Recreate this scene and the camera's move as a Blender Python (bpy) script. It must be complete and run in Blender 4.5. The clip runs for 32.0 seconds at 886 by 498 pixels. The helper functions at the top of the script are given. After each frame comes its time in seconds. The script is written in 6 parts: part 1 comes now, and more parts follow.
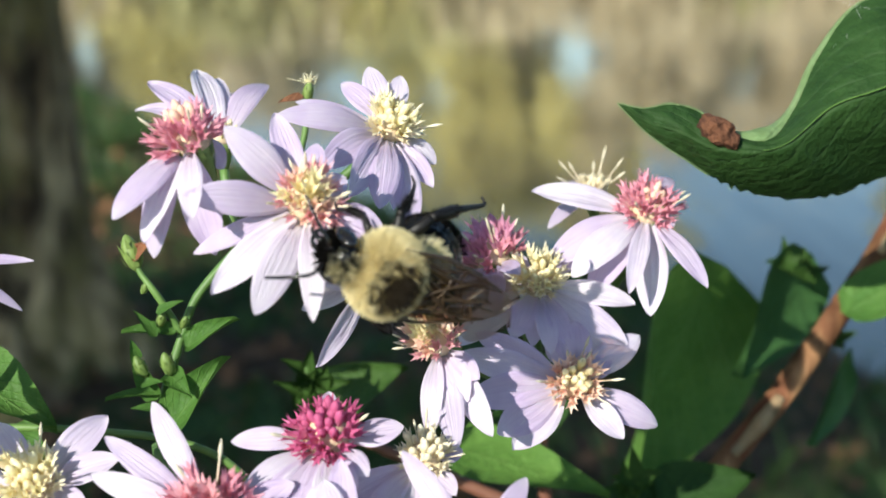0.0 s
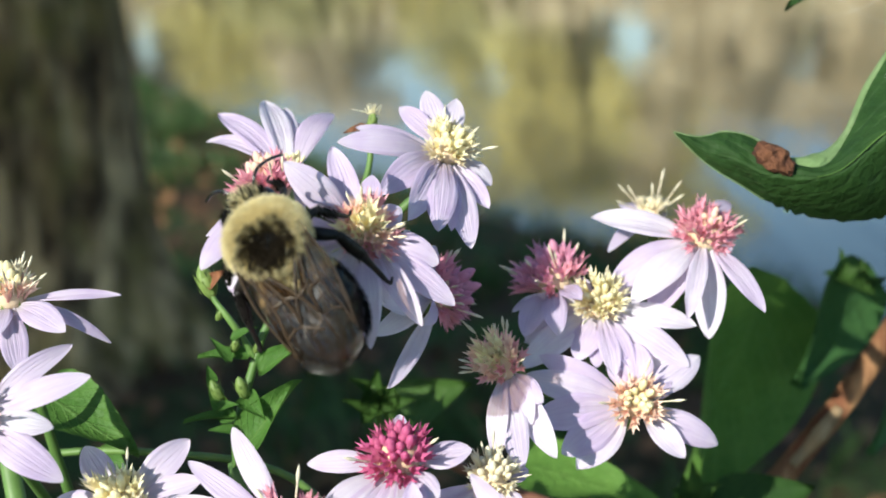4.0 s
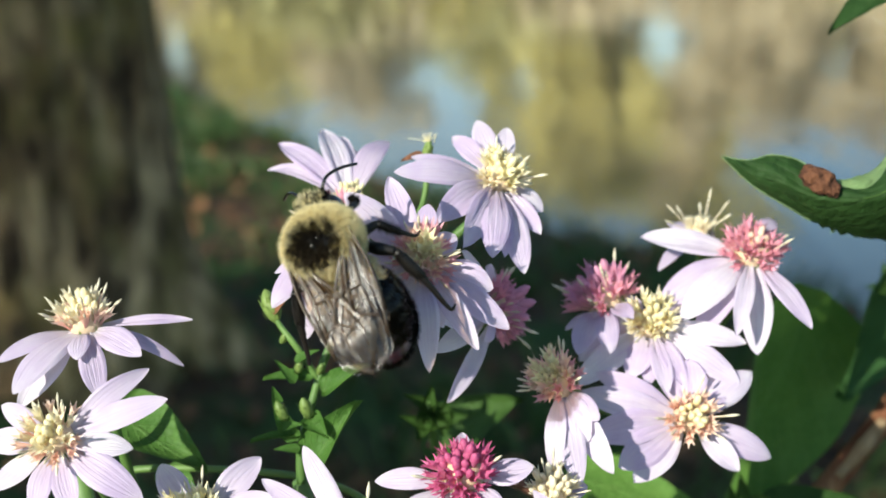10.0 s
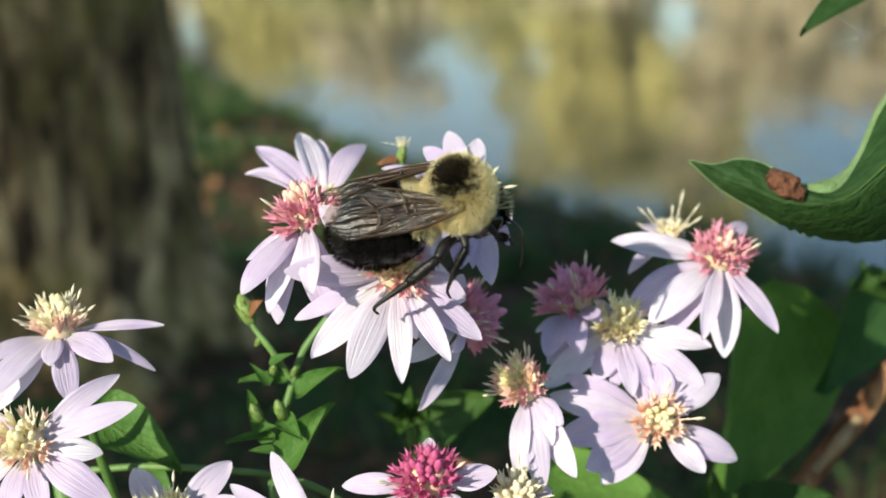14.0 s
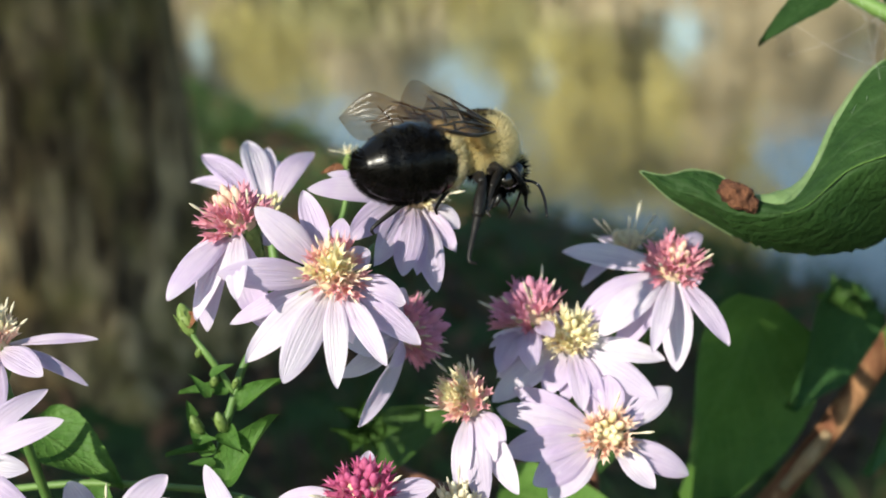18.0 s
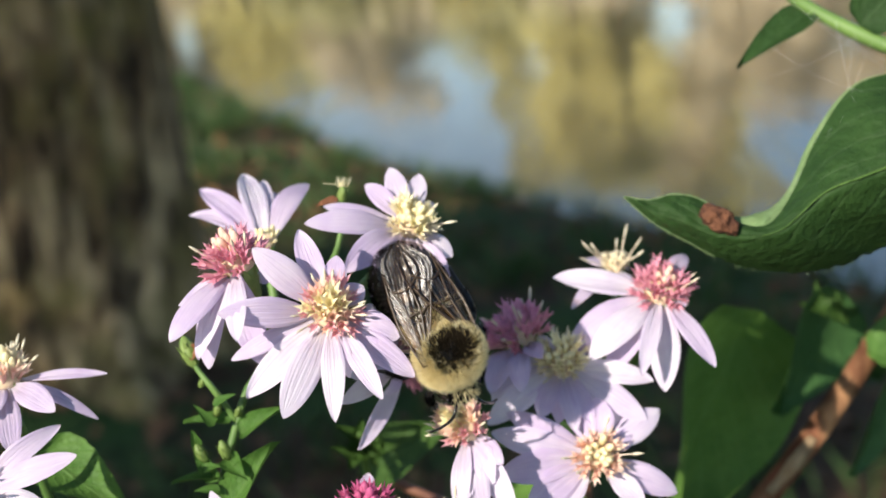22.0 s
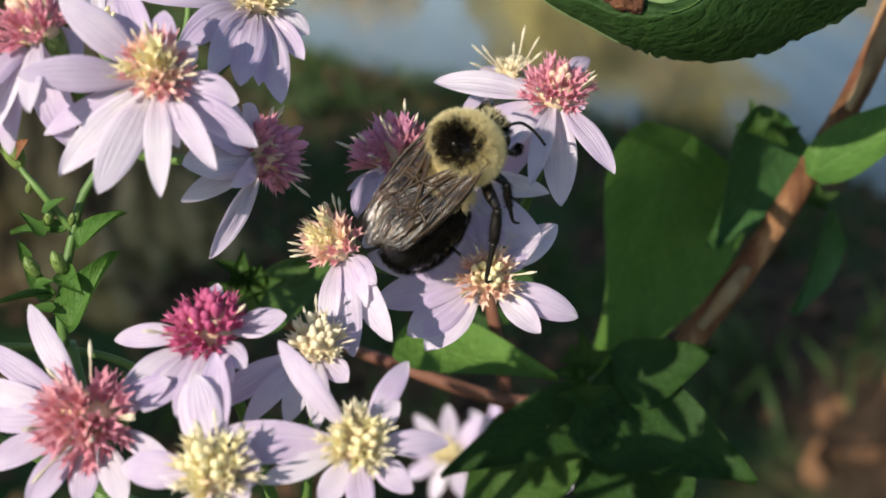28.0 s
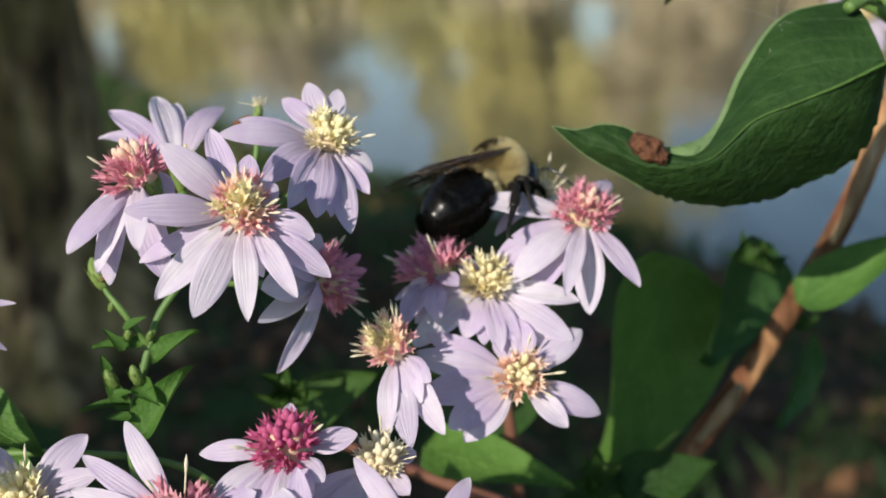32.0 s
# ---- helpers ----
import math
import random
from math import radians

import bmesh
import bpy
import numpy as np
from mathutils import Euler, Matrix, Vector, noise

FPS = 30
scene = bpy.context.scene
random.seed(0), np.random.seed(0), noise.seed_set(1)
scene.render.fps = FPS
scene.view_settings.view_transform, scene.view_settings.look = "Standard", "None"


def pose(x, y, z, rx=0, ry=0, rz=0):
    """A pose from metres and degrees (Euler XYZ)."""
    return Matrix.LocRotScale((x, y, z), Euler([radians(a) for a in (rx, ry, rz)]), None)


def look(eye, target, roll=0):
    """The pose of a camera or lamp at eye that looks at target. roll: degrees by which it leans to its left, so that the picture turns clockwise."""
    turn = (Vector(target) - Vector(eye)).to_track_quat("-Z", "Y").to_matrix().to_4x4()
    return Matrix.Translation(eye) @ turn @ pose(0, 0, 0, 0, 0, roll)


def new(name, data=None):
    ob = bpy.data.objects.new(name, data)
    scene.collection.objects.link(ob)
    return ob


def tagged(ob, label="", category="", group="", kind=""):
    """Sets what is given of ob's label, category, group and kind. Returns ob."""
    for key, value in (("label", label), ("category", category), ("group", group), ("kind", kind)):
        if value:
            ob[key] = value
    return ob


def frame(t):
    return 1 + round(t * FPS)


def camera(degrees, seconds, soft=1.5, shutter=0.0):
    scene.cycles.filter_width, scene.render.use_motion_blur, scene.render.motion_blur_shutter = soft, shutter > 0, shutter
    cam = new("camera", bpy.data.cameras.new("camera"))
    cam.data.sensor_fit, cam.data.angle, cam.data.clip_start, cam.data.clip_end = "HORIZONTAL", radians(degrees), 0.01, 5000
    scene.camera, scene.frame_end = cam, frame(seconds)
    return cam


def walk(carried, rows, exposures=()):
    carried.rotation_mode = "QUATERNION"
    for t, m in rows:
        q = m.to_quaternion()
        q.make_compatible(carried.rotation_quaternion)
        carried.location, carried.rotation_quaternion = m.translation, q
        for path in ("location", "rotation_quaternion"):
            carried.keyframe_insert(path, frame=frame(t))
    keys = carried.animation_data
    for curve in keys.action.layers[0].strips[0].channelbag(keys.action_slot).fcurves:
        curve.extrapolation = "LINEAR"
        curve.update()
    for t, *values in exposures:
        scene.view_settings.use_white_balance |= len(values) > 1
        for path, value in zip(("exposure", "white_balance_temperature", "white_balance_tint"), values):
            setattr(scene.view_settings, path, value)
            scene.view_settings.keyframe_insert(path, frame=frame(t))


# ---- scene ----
# The view frame: x right, y ahead, z up, in millimetres from the first camera's eye, tilted with it.
EYE, TILT = 0.95, -14.0
VIEW = pose(0, 0, EYE, TILT, 0, 0)
VROT = VIEW.to_3x3()
MM = 0.001

cam = camera(38.1, 32.0, 1.8)
cam.data.dof.use_dof, cam.data.dof.focus_distance, cam.data.dof.aperture_fstop = True, 0.080, 47.0
# seconds, place in millimetres, yaw, pitch, roll
ROWS = [
    (0.0, 0.00, 0.00, 0.00, -0.000, -0.000, 0.000),
    (0.5, 2.04, 1.36, 0.62, 0.812, -0.141, 0.428),
    (1.0, 0.59, -0.18, 0.39, 0.979, -0.252, 0.457),
    (1.5, 0.71, -0.08, 0.19, 1.392, -0.292, 0.288),
    (2.0, 1.47, 0.34, 0.82, 1.986, -0.590, 0.616),
    (2.5, 0.73, -0.59, 0.87, 2.014, -0.511, 0.477),
    (3.0, 0.63, -2.09, 1.54, 2.320, -0.514, 0.636),
    (3.5, 0.20, -2.71, 2.46, 2.471, -0.626, 0.697),
    (5.5, -0.73, -3.00, 3.26, 3.305, -0.516, 0.864),
    (6.0, -0.80, -3.70, 3.58, 3.524, -0.557, 1.006),
    (6.5, -1.38, -4.77, 3.90, 3.501, -0.609, 1.032),
    (7.0, -1.24, -4.76, 3.80, 3.675, -0.506, 1.051),
    (7.5, -1.22, -4.96, 4.34, 3.747, -0.558, 1.198),
    (8.0, -1.10, -5.73, 4.30, 3.860, -0.513, 1.174),
    (8.5, -0.46, -5.29, 4.36, 4.070, -0.489, 1.279),
    (9.0, -0.81, -5.12, 4.45, 4.092, -0.504, 1.336),
    (9.5, -1.23, -5.35, 3.84, 4.078, -0.267, 1.134),
    (10.0, -1.76, -5.94, 4.25, 3.992, -0.403, 1.160),
    (10.5, -1.94, -5.97, 4.87, 4.039, -0.575, 1.291),
    (11.0, -1.46, -6.06, 5.21, 4.187, -0.678, 1.362),
    (11.5, -1.11, -5.92, 4.81, 4.278, -0.559, 1.274),
    (12.0, -1.09, -5.90, 4.75, 4.257, -0.605, 1.224),
    (12.5, -0.54, -6.54, 5.56, 4.424, -0.965, 1.444),
    (13.0, 0.52, -6.40, 5.42, 4.580, -0.988, 1.423),
    (13.5, 1.13, -6.21, 5.57, 4.625, -1.167, 1.203),
    (14.0, 1.48, -6.89, 5.99, 4.594, -1.363, 1.205),
    (14.5, 2.26, -6.21, 5.73, 4.627, -1.328, 1.208),
    (15.0, 2.97, -6.14, 5.52, 4.683, -1.212, 1.387),
    (15.5, 3.23, -6.30, 5.74, 4.519, -1.327, 1.399),
    (17.5, 3.63, -6.38, 6.28, 4.299, -1.102, 1.557),
    (18.0, 5.58, -4.90, 5.63, 4.922, -0.654, 1.195),
    (18.5, 3.65, -8.58, 7.67, 4.519, -0.867, 1.554),
    (19.0, 3.28, -10.82, 8.97, 4.404, -0.832, 1.804),
    (19.5, 3.90, -10.79, 8.89, 4.597, -0.653, 1.599),
    (20.0, 4.73, -9.44, 8.05, 4.677, -0.296, 1.411),
    (20.5, 5.36, -9.12, 8.13, 4.789, -0.362, 1.638),
    (21.0, 5.09, -9.37, 8.33, 4.624, -0.598, 1.798),
    (21.5, 5.07, -9.24, 8.62, 4.553, -0.897, 2.172),
    (22.0, 6.02, -7.89, 8.35, 4.593, -1.130, 2.337),
    (22.5, 6.84, -6.13, 7.41, 4.650, -1.480, 2.203),
    (23.0, 8.17, -4.33, 6.62, 4.866, -1.823, 2.396),
    (23.5, 8.68, -3.74, 6.44, 4.872, -2.296, 2.590),
    (24.0, 8.45, -3.64, 6.19, 4.659, -2.803, 2.440),
    (24.5, 7.98, -3.86, 6.35, 4.337, -3.421, 2.471),
    (25.0, 8.06, -2.56, 5.90, 4.100, -3.893, 2.568),
    (25.5, 9.31, -0.37, 5.25, 4.253, -4.309, 3.045),
    (26.0, 10.95, 1.46, 4.68, 4.374, -4.926, 3.057),
    (26.5, 12.32, 2.08, 4.47, 4.624, -5.570, 3.067),
    (28.5, 11.41, 3.80, -0.22, 3.112, -5.274, 3.695),
    (29.0, 10.65, 2.97, 0.42, 2.554, -4.747, 3.285),
    (29.5, 10.60, 0.03, 1.42, 2.176, -3.928, 2.646),
    (30.0, 9.34, -3.24, 3.64, 1.608, -3.529, 2.537),
    (30.5, 8.46, -4.22, 4.07, 1.473, -2.806, 2.891),
    (31.0, 7.29, -5.18, 3.46, 1.379, -1.993, 2.533),
    (31.5, 6.39, -5.91, 4.15, 1.252, -1.934, 2.689),
    (32.0, 5.58, -5.68, 3.38, 1.229, -1.247, 2.574),
]
EXPOSURES = [(0.0, 0.85, 6500, 3), (6.0, 0.85, 6450, 1), (9.0, 0.87, 6550, 1), (13.0, 0.80, 6900, 0), (15.5, 0.79, 6900, 1), (18.0, 0.79, 6850, 3), (19.5, 0.84, 6900, 12), (23.0, 0.81, 6850, 9), (26.0, 0.67, 6950, 6), (29.0, 0.51, 7000, 10), (32.0, 0.39, 6800, 7)]
walk(cam, [(t, VIEW @ pose(x * MM, y * MM, z * MM, 90 + pitch, roll, yaw)) for t, x, y, z, yaw, pitch, roll in ROWS], EXPOSURES)


# ---- light ----
SUN_EL, SUN_AZ = 26.0, -146.0      # degrees; azimuth of the sun, clockwise from the way the camera looks
world = bpy.data.worlds.new("sky")
scene.world = world
world.use_nodes = True
wn = world.node_tree.nodes
sky = wn.new("ShaderNodeTexSky")
sky.sky_type, sky.sun_disc = "NISHITA", False
sky.dust_density, sky.ozone_density = 0.3, 2.5
sky.sun_elevation, sky.sun_rotation = radians(SUN_EL), radians(SUN_AZ)
wn["Background"].inputs["Strength"].default_value = 0.106
world.node_tree.links.new(sky.outputs["Color"], wn["Background"].inputs["Color"])
sun = new("sun", bpy.data.lights.new("sun", "SUN"))
sun.data.energy, sun.data.angle, sun.data.color = 4.15, radians(0.6), (1.0, 0.94, 0.87)
a, e = radians(SUN_AZ), radians(SUN_EL)
sun.matrix_world = look((math.sin(a) * math.cos(e) * 20, math.cos(a) * math.cos(e) * 20, math.sin(e) * 20), (0, 0, 0))


# ---- materials ----
class Nodes:
    """A small helper to wire up a node material."""

    def __init__(self, name):
        self.mat = bpy.data.materials.new(name)
        self.mat.use_nodes = True
        self.tree = self.mat.node_tree
        self.bsdf = self.tree.nodes["Principled BSDF"]
        self.out = self.tree.nodes["Material Output"]

    def add(self, kind, **values):
        n = self.tree.nodes.new(kind)
        for key, value in values.items():
            n.inputs[key.replace("_", " ")].default_value = value
        return n

    def link(self, a, b):
        self.tree.links.new(a, b)

    def ramp(self, source, stops):
        n = self.tree.nodes.new("ShaderNodeValToRGB")
        while len(n.color_ramp.elements) < len(stops):
            n.color_ramp.elements.new(0.5)
        for el, (p, c) in zip(n.color_ramp.elements, stops):
            el.position, el.color = p, (*c, 1)
        self.link(source, n.inputs[0])
        return n.outputs[0]

    def noise(self, scale, detail=3, coords=None, rough=0.55):
        n = self.add("ShaderNodeTexNoise", Scale=scale, Detail=detail, Roughness=rough)
        if coords is not None:
            self.link(coords, n.inputs["Vector"])
        return n.outputs["Fac"]

    def mix(self, a, b, fac, mode="MIX"):
        n = self.tree.nodes.new("ShaderNodeMix")
        n.data_type, n.blend_type = "RGBA", mode
        for socket, value in ((n.inputs[0], fac), (n.inputs[6], a), (n.inputs[7], b)):
            if hasattr(value, "is_linked"):
                self.link(value, socket)
            else:
                socket.default_value = value if not isinstance(value, tuple) else (*value, 1)
        return n.outputs[2]

    def bump(self, height, strength=0.3, distance=0.0005):
        n = self.add("ShaderNodeBump", Strength=strength, Distance=distance)
        self.link(height, n.inputs["Height"])
        return n.outputs["Normal"]

    def coords(self, which="Object"):
        return self.tree.nodes.new("ShaderNodeTexCoord").outputs[which]

    def rand(self):
        return self.tree.nodes.new("ShaderNodeObjectInfo").outputs["Random"]

    def stretch(self, coords, scale):
        n = self.add("ShaderNodeMapping", Scale=scale)
        self.link(coords, n.inputs["Vector"])
        return n.outputs[0]

    def shade(self, colour, rough=0.5, normal=None, lucid=0.0, glow=None, spec=0.4):
        b = self.bsdf
        b.inputs["Roughness"].default_value = rough
        b.inputs["Specular IOR Level"].default_value = spec
        if hasattr(colour, "is_linked"):
            self.link(colour, b.inputs["Base Color"])
        else:
            b.inputs["Base Color"].default_value = (*colour, 1)
        if normal is not None:
            self.link(normal, b.inputs["Normal"])
        if lucid:
            t = self.add("ShaderNodeBsdfTranslucent")
            if hasattr(colour, "is_linked"):
                self.link(colour if glow is None else glow, t.inputs["Color"])
            else:
                t.inputs["Color"].default_value = (*colour, 1)
            m = self.add("ShaderNodeMixShader", Fac=lucid)
            self.link(b.outputs[0], m.inputs[1])
            self.link(t.outputs[0], m.inputs[2])
            self.link(m.outputs[0], self.out.inputs["Surface"])
        return self.mat


def petal_material():
    n = Nodes("petal")
    uv = n.coords("UV")
    fine = n.noise(1.0, 2, n.stretch(uv, (11, 0.9, 1)))
    along = n.tree.nodes.new("ShaderNodeSeparateXYZ")
    n.link(uv, along.inputs[0])
    base = n.ramp(along.outputs["Y"], [(0.0, (0.80, 0.75, 0.79)), (0.25, (0.71, 0.61, 0.75)), (0.8, (0.68, 0.57, 0.75)), (1.0, (0.76, 0.68, 0.79))])
    tint = n.mix(base, (0.86, 0.82, 0.86), n.ramp(n.rand(), [(0.3, (0, 0, 0)), (1, (0.85, 0.85, 0.85))]))
    col = n.mix(tint, n.ramp(fine, [(0.35, (0.86, 0.81, 0.90)), (0.62, (1, 1, 1))]), 0.45, "MULTIPLY")
    blotch = n.noise(420, 3, n.coords())
    col = n.mix(col, n.ramp(blotch, [(0.38, (0.88, 0.83, 0.92)), (0.6, (1, 1, 1))]), 0.8, "MULTIPLY")
    return n.shade(col, 0.5, n.bump(fine, 0.5, 0.0003), 0.38, spec=0.35)


def plain_material(name, dark, light, scale=900, rough=0.5, bump=0.3, depth=0.0002, lucid=0.0, spec=0.4, spread=0.5):
    n = Nodes(name)
    f = n.noise(scale, 4, n.coords())
    col = n.mix(n.ramp(f, [(0.3, dark), (0.7, light)]), n.ramp(n.rand(), [(0, dark), (1, light)]), spread)
    return n.shade(col, rough, n.bump(f, bump, depth), lucid, spec=spec)


def floret_material(name, base, tip, rough=0.5):
    n = Nodes(name)
    xyz = n.tree.nodes.new("ShaderNodeSeparateXYZ")
    n.link(n.coords("Generated"), xyz.inputs[0])
    col = n.ramp(xyz.outputs["Z"], [(0.1, base), (0.75, tip)])
    col = n.mix(col, n.ramp(n.rand(), [(0, (0.84, 0.78, 0.74)), (1, (1, 1, 1))]), 0.8, "MULTIPLY")
    return n.shade(col, rough, None, 0.35, spec=0.3)


def leaf_material(name, dark, light, vein, gloss=0.42, lucid=0.22, show=0.16):
    n = Nodes(name)
    uv = n.coords("UV")
    sep = n.tree.nodes.new("ShaderNodeSeparateXYZ")
    n.link(uv, sep.inputs[0])
    side = n.add("ShaderNodeMath")
    side.operation = "ABSOLUTE"
    n.link(sep.outputs["X"], side.inputs[0])
    # side veins run from the midrib outwards and forwards
    slant = n.add("ShaderNodeMath")
    slant.operation = "MULTIPLY_ADD"
    n.link(side.outputs[0], slant.inputs[0])
    slant.inputs[1].default_value = -0.45
    n.link(sep.outputs["Y"], slant.inputs[2])
    wob = n.add("ShaderNodeMath")
    wob.operation = "MULTIPLY_ADD"
    n.link(n.noise(5, 2, uv), wob.inputs[0])
    wob.inputs[1].default_value = 0.07
    n.link(slant.outputs[0], wob.inputs[2])
    band = n.add("ShaderNodeMath")
    band.operation = "PINGPONG"
    band.inputs[1].default_value = 0.065
    n.link(wob.outputs[0], band.inputs[0])
    veins = n.ramp(band.outputs[0], [(0.0, (1, 1, 1)), (0.006, (0.5, 0.5, 0.5)), (0.014, (0, 0, 0))])
    mid = n.ramp(side.outputs[0], [(0.0, (1, 1, 1)), (0.025, (1, 1, 1)), (0.06, (0, 0, 0))])
    both = n.mix(veins, mid, 1.0, "LIGHTEN")
    f = n.noise(260, 5, n.coords())
    g = n.noise(1500, 3, n.coords())
    col = n.mix(n.ramp(f, [(0.3, dark), (0.7, light)]), vein, n.mix((0, 0, 0), both, show))
    col = n.mix(col, n.ramp(g, [(0.35, (0.8, 0.8, 0.78)), (0.65, (1, 1, 1))]), 0.8, "MULTIPLY")
    height = n.mix(g, both, 0.15)
    return n.shade(col, gloss, n.bump(height, 0.7, 0.0004), lucid, spec=0.15)


def bark_material(name, dark, light, moss=None, scale=14.0, tall=0.22, depth=0.02):
    n = Nodes(name)
    p = n.coords()
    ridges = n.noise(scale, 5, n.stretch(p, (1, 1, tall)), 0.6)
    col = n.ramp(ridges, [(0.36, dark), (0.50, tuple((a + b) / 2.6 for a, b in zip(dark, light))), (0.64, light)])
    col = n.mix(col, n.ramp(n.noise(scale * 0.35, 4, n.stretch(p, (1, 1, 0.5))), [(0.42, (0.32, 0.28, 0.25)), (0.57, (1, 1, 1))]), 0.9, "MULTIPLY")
    if moss:
        col = n.mix(col, moss, n.ramp(n.noise(scale * 0.3, 3, p), [(0.45, (0, 0, 0)), (0.7, (0.7, 0.7, 0.7))]))
    return n.shade(col, 0.85, n.bump(ridges, 0.9, depth), spec=0.2)


def wing_material():
    n = Nodes("wing")
    clear = n.add("ShaderNodeBsdfTransparent")
    clear.inputs["Color"].default_value = (0.84, 0.72, 0.60, 1)
    n.bsdf.inputs["Base Color"].default_value = (0.022, 0.013, 0.008, 1)
    n.bsdf.inputs["Roughness"].default_value = 0.27
    n.bsdf.inputs["IOR"].default_value = 1.8
    n.bsdf.inputs["Specular IOR Level"].default_value = 1.0
    f = n.noise(1.0, 4, n.stretch(n.coords("UV"), (34, 5, 1)))
    n.link(n.bump(f, 0.35, 0.0002), n.bsdf.inputs["Normal"])
    m = n.add("ShaderNodeMixShader", Fac=0.30)
    n.link(clear.outputs[0], m.inputs[1])
    n.link(n.bsdf.outputs[0], m.inputs[2])
    n.link(m.outputs[0], n.out.inputs["Surface"])
    return n.mat


def water_material():
    n = Nodes("pond_water")
    p = n.coords()
    a = n.noise(1.0, 3, n.stretch(p, (2.3, 0.30, 1)))
    b = n.noise(1.0, 3, n.stretch(p, (7.0, 0.9, 1)))
    murk = n.ramp(n.noise(0.5, 3, p), [(0.3, (0.075, 0.065, 0.035)), (0.7, (0.12, 0.10, 0.06))])
    n.shade(murk, 0.085, n.bump(n.mix(a, b, 0.3), 0.35, 0.05), spec=0.5)
    n.bsdf.inputs["IOR"].default_value = 1.33
    return n.mat


def ground_material():
    n = Nodes("bank_soil")
    p = n.coords()
    big = n.noise(1.6, 4, p)
    small = n.noise(30, 5, p)
    soil = n.ramp(small, [(0.3, (0.027, 0.017, 0.010)), (0.7, (0.086, 0.053, 0.030))])
    grass = n.ramp(small, [(0.3, (0.016, 0.036, 0.010)), (0.7, (0.048, 0.096, 0.025))])
    col = n.mix(soil, grass, n.ramp(big, [(0.45, (0, 0, 0)), (0.59, (1, 1, 1))]))
    return n.shade(col, 0.95, n.bump(small, 0.8, 0.02), spec=0.15)


